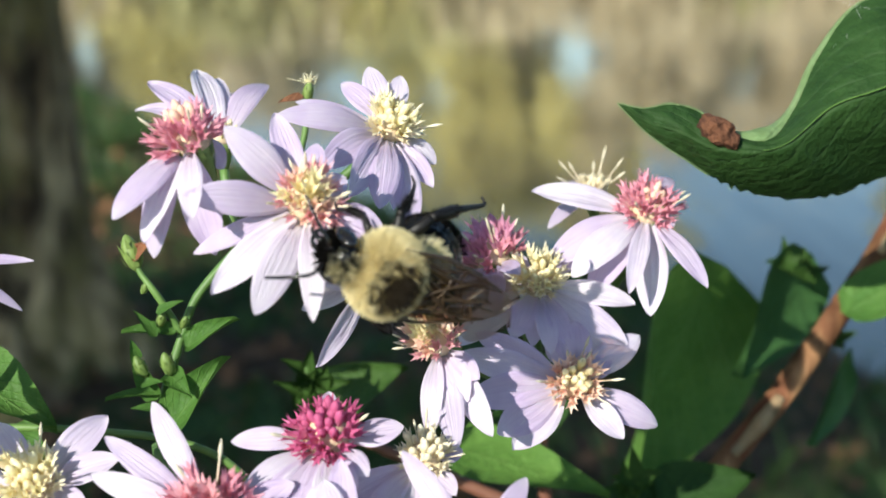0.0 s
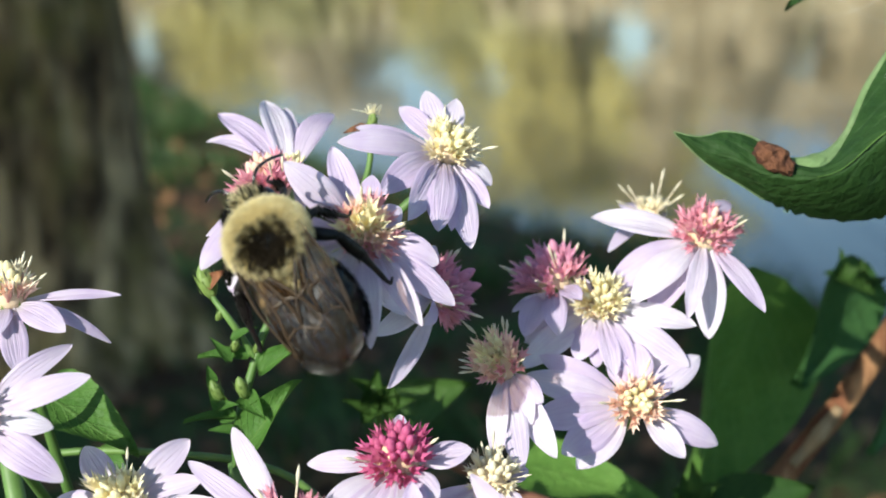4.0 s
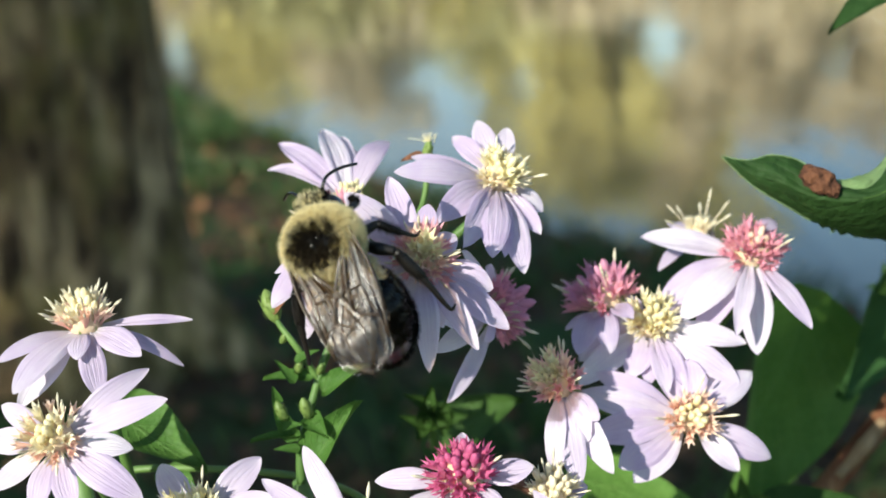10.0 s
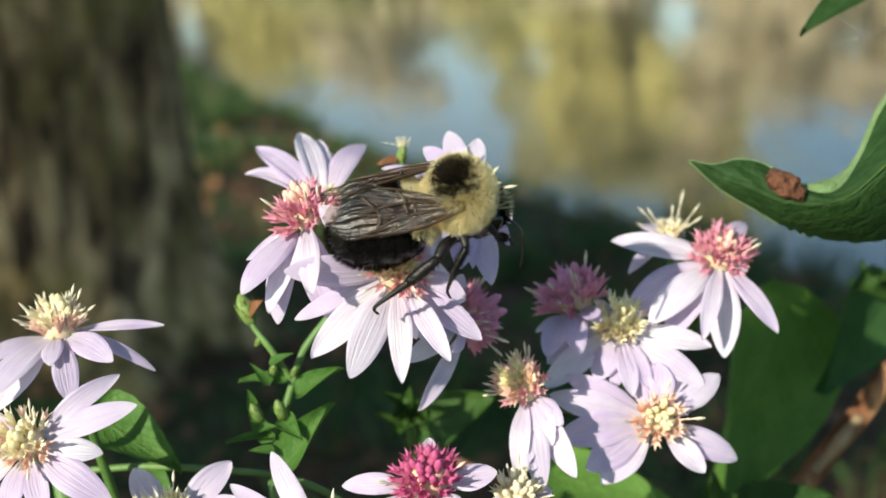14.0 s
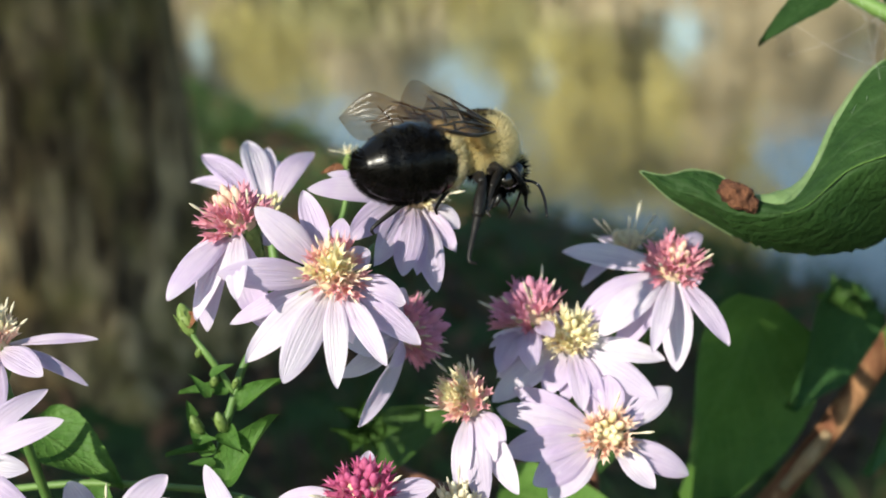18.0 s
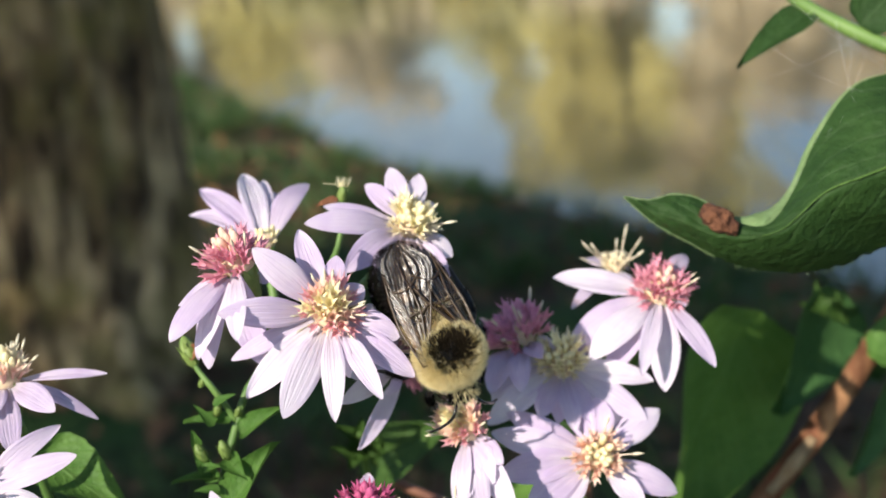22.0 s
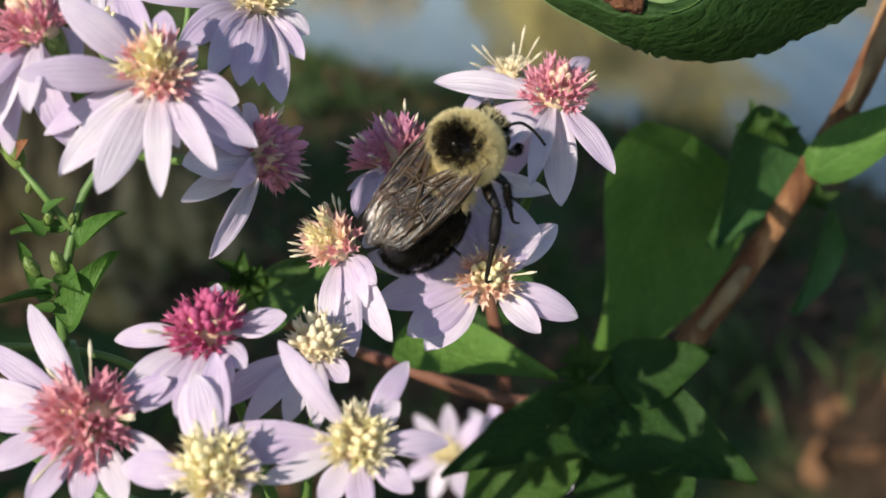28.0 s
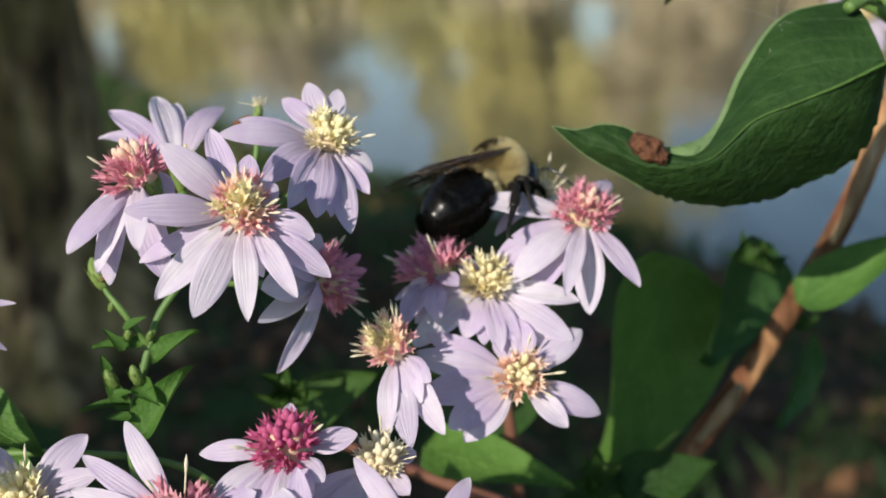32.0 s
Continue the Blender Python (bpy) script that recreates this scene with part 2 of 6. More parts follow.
M = {
    "petal": petal_material(),
    "yellow": floret_material("floret_yellow", (0.92, 0.84, 0.46), (0.97, 0.91, 0.60)),
    "cream": floret_material("floret_cream", (0.88, 0.82, 0.54), (0.93, 0.87, 0.66)),
    "peach": floret_material("floret_peach", (0.94, 0.58, 0.54), (0.98, 0.74, 0.60)),
    "pink": floret_material("floret_pink", (0.88, 0.62, 0.60), (0.80, 0.37, 0.47)),
    "magenta": floret_material("floret_magenta", (0.72, 0.34, 0.42), (0.60, 0.13, 0.29)),
    "mauve": floret_material("floret_mauve", (0.82, 0.56, 0.64), (0.76, 0.37, 0.53)),
    "rosy": floret_material("floret_rosy", (0.90, 0.60, 0.60), (0.86, 0.47, 0.52)),
    "gold": plain_material("fur_gold", (0.34, 0.25, 0.09), (0.60, 0.48, 0.21), 1500, 0.7, 0.1, lucid=0.2, spec=0.2),
    "tip": plain_material("pollen_tip", (0.56, 0.50, 0.36), (0.74, 0.68, 0.52), 3000),
    "stamen": plain_material("stamen_stalk", (0.72, 0.60, 0.44), (0.82, 0.72, 0.54), 3000),
    "receptacle": plain_material("receptacle", (0.55, 0.42, 0.28), (0.68, 0.54, 0.36), 1500),
    "bract": plain_material("bract_green", (0.10, 0.17, 0.04), (0.24, 0.33, 0.09), 800, lucid=0.15),
    "stem": plain_material("stem_green", (0.06, 0.13, 0.03), (0.14, 0.24, 0.06), 500, 0.5, 0.5),
    "redstem": plain_material("stem_red", (0.13, 0.045, 0.035), (0.24, 0.12, 0.07), 400, 0.5, 0.5),
    "leaf": leaf_material("leaf_green", (0.029, 0.070, 0.013), (0.058, 0.116, 0.025), (0.14, 0.23, 0.08), 0.5, 0.17),
    "leafcurl": leaf_material("leaf_curled", (0.016, 0.044, 0.011), (0.034, 0.080, 0.020), (0.11, 0.18, 0.08), 0.6, 0.14, 0.16),
    "leafheart": leaf_material("leaf_heart", (0.090, 0.195, 0.036), (0.135, 0.260, 0.054), (0.18, 0.31, 0.08), 0.6, 0.30, 0.3),
    # blue-tinged green of leaves in shade, the tint put into the colour
    "leafshade": leaf_material("leaf_shade_tint", (0.038, 0.105, 0.032), (0.068, 0.155, 0.047), (0.11, 0.20, 0.07), 0.6, 0.14, 0.1),
    "leafpale": leaf_material("leaf_underside", (0.16, 0.26, 0.10), (0.24, 0.34, 0.16), (0.30, 0.42, 0.20), 0.6),
    # shaded copy of the leaf green: the low leaves' dimness is in the colour
    "leafdark": leaf_material("leaf_shaded", (0.015, 0.044, 0.009), (0.032, 0.076, 0.016), (0.06, 0.11, 0.04), 0.62, 0.12),
    "leafbright": leaf_material("leaf_bright", (0.05, 0.13, 0.025), (0.11, 0.22, 0.045), (0.24, 0.36, 0.12), 0.5),
    "gall": plain_material("dead_leaf_spot", (0.05, 0.016, 0.008), (0.24, 0.10, 0.045), 1500, 0.85, 1.0, 0.0008),
    "twig": bark_material("twig_bark", (0.17, 0.062, 0.032), (0.46, 0.25, 0.12), None, 380.0, 0.12, 0.0006),
    # paler twig colour that stands in for sunlight on the stalk
    "sunfleck": bark_material("twig_sunlit", (0.30, 0.20, 0.11), (0.50, 0.37, 0.22), None, 420.0, 0.12, 0.0005),
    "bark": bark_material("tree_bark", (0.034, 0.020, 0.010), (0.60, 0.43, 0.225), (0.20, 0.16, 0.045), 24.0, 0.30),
    "farbark": bark_material("far_bark", (0.04, 0.03, 0.02), (0.12, 0.10, 0.07), None, 3.0, 0.2, 0.05),
    "chitin": plain_material("black_chitin", (0.004, 0.004, 0.004), (0.012, 0.011, 0.010), 1800, 0.22, 0.25, 0.0001, spec=0.6),
    "shell": plain_material("abdomen_shell", (0.003, 0.003, 0.003), (0.006, 0.005, 0.004), 900, 0.27, 0.03, 0.0001, spec=0.22),
    "leg": plain_material("leg_black", (0.004, 0.003, 0.003), (0.012, 0.010, 0.008), 1500, 0.5, 0.3, 0.0001, spec=0.35),
    "eye": plain_material("bee_eye", (0.006, 0.005, 0.004), (0.015, 0.012, 0.010), 2000, 0.12, 0.1, 0.0001, spec=0.7),
    "furyellow": plain_material("fur_yellow", (0.76, 0.66, 0.36), (0.90, 0.83, 0.58), 1500, 0.7, 0.1, lucid=0.4, spec=0.2),
    "furblack": plain_material("fur_black", (0.002, 0.002, 0.002), (0.006, 0.005, 0.004), 1500, 0.9, 0.1, spec=0.04),
    "furbrown": plain_material("fur_brown", (0.007, 0.005, 0.003), (0.036, 0.025, 0.012), 1500, 0.6, 0.1, spec=0.3),
    "wing": wing_material(),
    "vein": plain_material("wing_vein", (0.03, 0.018, 0.01), (0.07, 0.045, 0.025), 1500, 0.35),
    "web": plain_material("spider_silk", (0.7, 0.7, 0.7), (0.85, 0.85, 0.85), 500, 0.3),
    "water": water_material(),
    "ground": ground_material(),
    "grass": plain_material("grass_blades", (0.022, 0.052, 0.011), (0.062, 0.12, 0.028), 6, 0.6, 0.1, lucid=0.2),
    "litter": plain_material("fallen_leaves", (0.07, 0.033, 0.016), (0.24, 0.12, 0.05), 3, 0.8, 0.2),
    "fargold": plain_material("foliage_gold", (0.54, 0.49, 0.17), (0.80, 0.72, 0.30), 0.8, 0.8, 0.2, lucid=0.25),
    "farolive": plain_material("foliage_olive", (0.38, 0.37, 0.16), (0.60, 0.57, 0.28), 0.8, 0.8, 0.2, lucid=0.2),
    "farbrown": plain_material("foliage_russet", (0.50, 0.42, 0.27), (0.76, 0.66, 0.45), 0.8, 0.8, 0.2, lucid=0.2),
}


# ---- mesh helpers ----
def mesh_from(name, verts, faces, material, smooth=True, uvs=None):
    me = bpy.data.meshes.new(name)
    me.from_pydata([tuple(v) for v in verts], [], faces)
    if uvs is not None:
        layer = me.uv_layers.new(name="UVMap")
        idx = np.empty(len(me.loops), dtype=np.int32)
        me.loops.foreach_get("vertex_index", idx)
        layer.data.foreach_set("uv", np.asarray(uvs, dtype=np.float32)[idx].ravel())
    if smooth:
        me.polygons.foreach_set("use_smooth", [True] * len(me.polygons))
    me.materials.append(M[material])
    return me


def part(name, data, parent, label="", m=None):
    """Links mesh data as one object under a thing or a part."""
    ob = new(name, data)
    ob.parent = parent
    if m is not None:
        ob.matrix_local = m
    return tagged(ob, label)


def thing(name, m, label, category, group="", kind=""):
    ob = new(name)
    ob.empty_display_size = 0.01
    ob.matrix_world = m
    return tagged(ob, label, category, group, kind)


def spline(points, steps=6):
    """A smooth line lucid the points."""
    p = [Vector(q) for q in points]
    p = [2 * p[0] - p[1], *p, 2 * p[-1] - p[-2]]
    out = []
    for i in range(1, len(p) - 2):
        for k in range(steps):
            t = k / steps
            a, b, c, d = p[i - 1:i + 3]
            out.append(0.5 * (2 * b + (c - a) * t + (2 * a - 5 * b + 4 * c - d) * t * t + (3 * b - a - 3 * c + d) * t ** 3))
    out.append(p[-2])
    return out


def tube(points, radii, sides=8, wobble=0.0, seed=0):
    """Vertices and faces of a tapered tube along points; radii at even steps."""
    rng = random.Random(seed)
    n = len(points)
    verts, faces = [], []
    up = Vector((0.31, 0.2, 0.93))
    for i, p in enumerate(points):
        d = (points[min(i + 1, n - 1)] - points[max(i - 1, 0)]).normalized()
        u = (up - d * up.dot(d)).normalized()
        w = d.cross(u)
        f = i / (n - 1) * (len(radii) - 1)
        k = min(int(f), len(radii) - 2)
        r = radii[k] + (radii[k + 1] - radii[k]) * (f - k)
        for s in range(sides):
            a = 2 * math.pi * s / sides
            q = r * (1 + wobble * rng.uniform(-1, 1))
            verts.append(p + u * math.cos(a) * q + w * math.sin(a) * q)
    for i in range(n - 1):
        for s in range(sides):
            a, b = i * sides + s, i * sides + (s + 1) % sides
            faces.append((a, b, b + sides, a + sides))
    faces += [tuple(range(sides))[::-1], tuple(range((n - 1) * sides, n * sides))]
    return verts, faces


def turned(profile, sides=16, squash=1.0):
    """A body of revolution about z from (radius, z) pairs."""
    verts, faces = [], []
    for r, z in profile:
        verts += [Vector((r * math.cos(2 * math.pi * s / sides), squash * r * math.sin(2 * math.pi * s / sides), z)) for s in range(sides)]
    for i in range(len(profile) - 1):
        for s in range(sides):
            a, b = i * sides + s, i * sides + (s + 1) % sides
            faces.append((a, b, b + sides, a + sides))
    faces += [tuple(range(sides))[::-1], tuple(range((len(profile) - 1) * sides, len(profile) * sides))]
    return verts, faces


def ball(radii, rows=14, sides=20, shape=None):
    """An ellipsoid with an optional shaping of each point."""
    verts, faces = [], []
    for i in range(1, rows):
        a = math.pi * i / rows
        for s in range(sides):
            b = 2 * math.pi * s / sides
            v = Vector((radii[0] * math.sin(a) * math.cos(b), radii[1] * math.cos(a), radii[2] * math.sin(a) * math.sin(b)))
            verts.append(shape(v) if shape else v)
    for end in (1, -1):
        v = Vector((0, radii[1] * end, 0))
        verts.append(shape(v) if shape else v)
    n = (rows - 1) * sides
    for i in range(rows - 2):
        for s in range(sides):
            a, b = i * sides + s, i * sides + (s + 1) % sides
            faces.append((a, b, b + sides, a + sides))
    for s in range(sides):
        faces.append((n, (s + 1) % sides, s))
        faces.append((n + 1, n - sides + s, n - sides + (s + 1) % sides))
    return verts, faces


def joined(pieces):
    verts, faces = [], []
    for v, f in pieces:
        k = len(verts)
        verts += list(v)
        faces += [tuple(i + k for i in q) for q in f]
    return verts, faces


def moved(piece, m):
    return [m @ Vector(v) for v in piece[0]], piece[1]


def near(x, y, z):
    """A place of the view frame, in metres of the world."""
    return VIEW @ Vector((x * MM, y * MM, z * MM))


# ---- the setting: bank, pond, far shore ----
WATER = -0.2


def bank_edge(x):
    """How far ahead the water begins, at x."""
    return 4.85 - 1.40 * x + 0.10 * x * x * (x < 0) + 0.10 * math.sin(2.1 * x) if x < 1.6 else 2.60 - 0.30 * (x - 1.6)


def ground_height(x, y):
    edge = bank_edge(max(x, -6.0))
    s = y - edge
    h = 0.035 * noise.noise((x * 1.3, y * 1.3, 0)) + 0.012 * noise.noise((x * 6, y * 6, 3))
    if s < 0:
        return h + max(-0.22, -0.20 * math.exp(s / 0.9)) if s > -6 else h
    if y < 34:
        return h - 0.20 - min(0.9, 0.5 * s)
    return h - 1.1 + min(1.6, 0.35 * (y - 34))


def build_ground():
    def steps(lo, hi, fine_lo, fine_hi, fine, coarse):
        v, x = [], lo
        while x < hi:
            v.append(x)
            d = max(fine_lo - x, x - fine_hi, 0)
            x += fine + d * coarse
        return v + [hi]
    xs, ys = steps(-900, 900, -3.5, 3, 0.12, 0.22), steps(-900, 1400, -0.5, 13, 0.12, 0.22)
    verts = [(x, y, ground_height(x, y)) for y in ys for x in xs]
    n = len(xs)
    faces = [(j * n + i, j * n + i + 1, (j + 1) * n + i + 1, (j + 1) * n + i) for j in range(len(ys) - 1) for i in range(n - 1)]
    tagged(new("ground", mesh_from("ground", verts, faces, "ground")), "grassy dirt pond bank scattered with fallen leaves", "ground", "", "structure")


def build_water():
    verts, faces = [(-300, 0.5, WATER), (300, 0.5, WATER), (300, 40, WATER), (-300, 40, WATER)], [(0, 1, 2, 3)]
    tagged(new("water", mesh_from("water", verts, faces, "water", False)), "still pond water mirroring autumn trees and blue sky", "water", "", "structure")


def build_trunk():
    t = thing("tree", Matrix.Translation((-1.02, 2.72, 0)), "thick mossy tree trunk with furrowed brown bark beside the pond", "tree")
    pts = spline([(0.03, 0, -0.08), (0.015, 0, 0.12), (0, 0, 0.5), (-0.02, 0.01, 1.2), (-0.05, 0.02, 2.4), (0.0, 0.05, 4.2), (0.1, 0, 6.5)], 14)
    sides, verts, faces = 72, [], []
    for i, p in enumerate(pts):
        z = p.z
        r = (0.225 + 0.10 * math.exp(-max(z, 0) / 0.16)) * (1 - 0.09 * z)
        for s in range(sides):
            a = 2 * math.pi * s / sides
            ridge = noise.noise((math.cos(a) * 6.5, math.sin(a) * 6.5, z * 1.5)) * 0.026 + abs(noise.noise((math.cos(a) * 3, math.sin(a) * 3, z * 0.7 + 9))) * 0.035
            flare = 1 + 0.25 * math.exp(-max(z, 0) / 0.14) * math.sin(5 * a + 1)
            verts.append(Vector((p.x + math.cos(a) * (r * flare + ridge), p.y + math.sin(a) * (r * flare + ridge), z)))
    for i in range(len(pts) - 1):
        for s in range(sides):
            a, b = i * sides + s, i * sides + (s + 1) % sides
            faces.append((a, b, b + sides, a + sides))
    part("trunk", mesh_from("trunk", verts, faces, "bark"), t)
    rng = random.Random(4)
    for k in range(7):
        a, z = k * 0.9 + rng.random(), 3.4 + 0.42 * k
        end = Vector((math.cos(a) * 2.4, math.sin(a) * 2.4, z + 1.6))
        v, f = tube(spline([(0, 0, z), Vector((0, 0, z + 0.5)) + end * 0.15, end], 6), [0.09, 0.05, 0.02], 8)
        part("limb", mesh_from("limb", v, f, "bark"), t)
    crown_verts, crown_faces = [], []
    for k in range(2600):
        a, r = rng.random() * 6.283, 2.9 * rng.random() ** 0.5
        c = Vector((math.cos(a) * r, math.sin(a) * r + 0.4, 5.6 + rng.uniform(-1.3, 2.0)))
        m = Euler((rng.random() * 6, rng.random() * 6, rng.random() * 6)).to_matrix()
        i = len(crown_verts)
        crown_verts += [c + m @ Vector(q) for q in ((-0.09, 0, 0), (0, -0.05, 0.01), (0.1, 0, 0), (0, 0.05, 0.01))]
        crown_faces.append((i, i + 1, i + 2, i + 3))
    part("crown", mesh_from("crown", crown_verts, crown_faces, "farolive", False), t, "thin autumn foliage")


def blades():
    """Short grass in tufts and fallen leaves over the near bank."""
    rng = random.Random(11)
    verts, faces = [], []
    for k in range(1500):
        cx, cy = rng.uniform(-3.6, 2.2), rng.uniform(1.7, 11)
        if cy > bank_edge(cx) + 0.1 or noise.noise((cx * 1.1, cy * 1.1, 5)) < -0.12:
            continue
        for b in range(16):
            x, y = cx + rng.gauss(0, 0.06), cy + rng.gauss(0, 0.06)
            z, h, a = ground_height(x, y) - 0.01, rng.uniform(0.04, 0.13), rng.random() * 6.283
            dx, dy, w = math.cos(a), math.sin(a), rng.uniform(0.002, 0.0045)
            i = len(verts)
            verts += [(x - dy * w, y + dx * w, z), (x + dy * w, y - dx * w, z), (x + dx * h * 0.25 + dy * w * 0.7, y + dy * h * 0.25 - dx * w * 0.7, z + h * 0.6), (x + dx * h * 0.6, y + dy * h * 0.6, z + h)]
            faces += [(i, i + 1, i + 2), (i, i + 2, i + 3)]
    tagged(new("grass", mesh_from("grass", verts, faces, "grass")), "short green grass tufts on the pond bank", "grass", "", "stuff")
    verts, faces = [], []
    for k in range(5200):
        x, y = rng.uniform(-3, 2.2), rng.uniform(1.6, 8)
        if y > bank_edge(x) + 0.15:
            continue
        c = Vector((x, y, ground_height(x, y) + 0.012))
        m = Euler((rng.gauss(0, 0.35), rng.gauss(0, 0.35), rng.random() * 6.283)).to_matrix() * rng.uniform(0.4, 1.1)
        i = len(verts)
        verts += [c + m @ Vector(q) for q in ((-0.03, 0, 0.004), (-0.008, -0.02, -0.002), (0.02, -0.014, 0.004), (0.036, 0, 0.01), (0.02, 0.014, 0.004), (-0.008, 0.02, -0.002))]
        faces += [(i, i + 1, i + 2, i + 3, i + 4, i + 5)]
    tagged(new("fallen_leaves", mesh_from("fallen_leaves", verts, faces, "litter", False)), "dry brown fallen leaves lying on the bank", "leaf litter", "", "stuff")


def far_tree(x, y, tall, wide, material, seed):
    rng = random.Random(seed)
    z0 = ground_height(x, y)
    t = thing("tree", Matrix.Translation((x, y, z0)), {"fargold": "golden yellow autumn tree on the far shore", "farolive": "olive green leafy tree on the far shore", "farbrown": "russet brown autumn tree on the far shore"}[material], "tree", "trees on the far shore")
    v, f = tube(spline([(0, 0, -0.3), (0.1, 0, tall * 0.3), (rng.uniform(-0.4, 0.4), 0, tall * 0.85)], 5), [0.24, 0.16, 0.05], 7)
    part("trunk", mesh_from("trunk", v, f, "farbark"), t)
    verts, faces = [], []
    lobes = [(Vector((rng.gauss(0, wide * 0.26), rng.gauss(0, wide * 0.2), tall * rng.uniform(0.22, 0.92))), wide * rng.uniform(0.14, 0.26)) for _ in range(15)]
    for c, r in lobes:
        for k in range(85):
            d = Vector((rng.gauss(0, 1), rng.gauss(0, 1), rng.gauss(0, 1)))
            p = c + d.normalized() * r * rng.uniform(0.5, 1.15)
            m = Euler((rng.random() * 6, rng.random() * 6, rng.random() * 6)).to_matrix() * rng.uniform(0.5, 1.1) * 0.34
            i = len(verts)
            verts += [p + m @ Vector(q) for q in ((-1, 0, 0), (0, -0.6, 0.15), (1, 0, 0), (0, 0.6, 0.15))]
            faces.append((i, i + 1, i + 2, i + 3))
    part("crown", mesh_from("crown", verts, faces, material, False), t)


def far_shore():
    rng = random.Random(8)
    # a broken wood: low where the sky shows over it, a tall golden stand between
    for k in range(46):
        b = -34 + k * 1.5 + rng.uniform(-0.5, 0.5)
        d = rng.uniform(37.5, 45)
        if -12.5 < b < -0.5:
            tall = rng.choice([2.2, 2.8, 3.6, 4.6])
        elif 9.0 < b < 22:
            tall = rng.choice([2.6, 3.4, 4.2, 5.4])
        else:
            tall = rng.uniform(6.0, 10.5)
        kind = "fargold" if 1.0 <= b <= 8.0 and rng.random() < 0.75 else rng.choice(["farolive", "farbrown", "farbrown", "farolive", "fargold"])
        far_tree(d * math.sin(radians(b)), d * math.cos(radians(b)), tall, max(2.8, tall * 0.42), kind, 100 + k)
    for k in range(30):
        b = -30 + k * 2.05 + rng.uniform(-0.5, 0.5)
        shrub_at(35.6 * math.sin(radians(b)), 35.6 * math.cos(radians(b)), rng.uniform(1.6, 2.6), rng.choice(["farbrown", "farolive", "farbrown", "fargold"]), 300 + k)


def shrub_at(x, y, tall, material, seed):
    """A leafy bush at the water's edge."""
    rng = random.Random(seed)
    t = thing("bush", Matrix.Translation((x, y, ground_height(x, y))), "autumn coloured bush at the edge of the far shore", "bush", "bushes on the far shore")
    for k in range(4):
        v, f = tube([Vector((0.1 * k - 0.2, 0, -0.3)), Vector((0.5 * k - 0.8, rng.uniform(-0.4, 0.4), tall * 0.9))], [0.05, 0.02], 5)
        part("branch", mesh_from("branch", v, f, "farbark"), t)
    verts, faces = [], []
    for k in range(520):
        p = Vector((rng.gauss(0, 0.75), rng.gauss(0, 0.5), tall * rng.uniform(0.0, 1.0) ** 0.8))
        m = Euler((rng.random() * 6, rng.random() * 6, rng.random() * 6)).to_matrix() * rng.uniform(0.14, 0.28)
        i = len(verts)
        verts += [p + m @ Vector(q) for q in ((-1, 0, 0), (0, -0.6, 0.15), (1, 0, 0), (0, 0.6, 0.15))]
        faces.append((i, i + 1, i + 2, i + 3))
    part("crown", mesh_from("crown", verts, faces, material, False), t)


def unseen_shade_tree(x, y, spread, leaves, seed, label):
    """A low spreading tree added out of view, whose crown shades bank and trunk."""
    rng = random.Random(seed)
    t = thing("tree", Matrix.Translation((x, y, 0)), label, "tree")
    v, f = tube(spline([(0, 0, -0.2), (0.05, 0, 1.5), (0, 0.1, 3.4), (0.1, 0, 4.8)], 8), [0.20, 0.14, 0.05], 12, 0.04)
    part("trunk", mesh_from("trunk", v, f, "bark"), t)
    for k in range(8):
        a, z = k * 2.4, 2.9 + 0.16 * k
        tip = Vector((math.cos(a) * spread * 0.9, math.sin(a) * spread * 0.9, z + 0.6))
        lv, lf = tube(spline([(0, 0, z), Vector((0, 0, z + 0.2)) + tip * 0.02, tip], 5), [0.06, 0.035, 0.012], 7)
        part("limb", mesh_from("limb", lv, lf, "bark"), t)
    verts, faces = [], []
    for lobe in range(26):
        a, r = lobe * 2.4, spread * math.sqrt((lobe + 0.5) / 26)
        c = Vector((math.cos(a) * r, math.sin(a) * r, rng.uniform(3.6, 4.8)))
        for k in range(leaves):
            p = c + Vector((rng.gauss(0, 0.22), rng.gauss(0, 0.22), rng.gauss(0, 0.2)))
            m = Euler((rng.random() * 6, rng.random() * 6, rng.random() * 6)).to_matrix() * rng.uniform(0.6, 1.2)
            i = len(verts)
            verts += [p + m @ Vector(q) for q in ((-0.10, 0, 0), (0, -0.06, 0.01), (0.11, 0, 0), (0, 0.06, 0.01))]
            faces.append((i, i + 1, i + 2, i + 3))
    part("crown", mesh_from("crown", verts, faces, "farolive", False), t, "autumn foliage")


# both stand behind the camera, added only for the shade they cast
unseen_shade_tree(-2.97, -2.97, 1.9, 150, 77, "spreading unseen tree added to shade the bank")
unseen_shade_tree(-4.63, -3.98, 0.8, 90, 78, "slender unseen tree added to shade the right of the trunk")
build_ground()
build_water()
build_trunk()
blades()
far_shore()


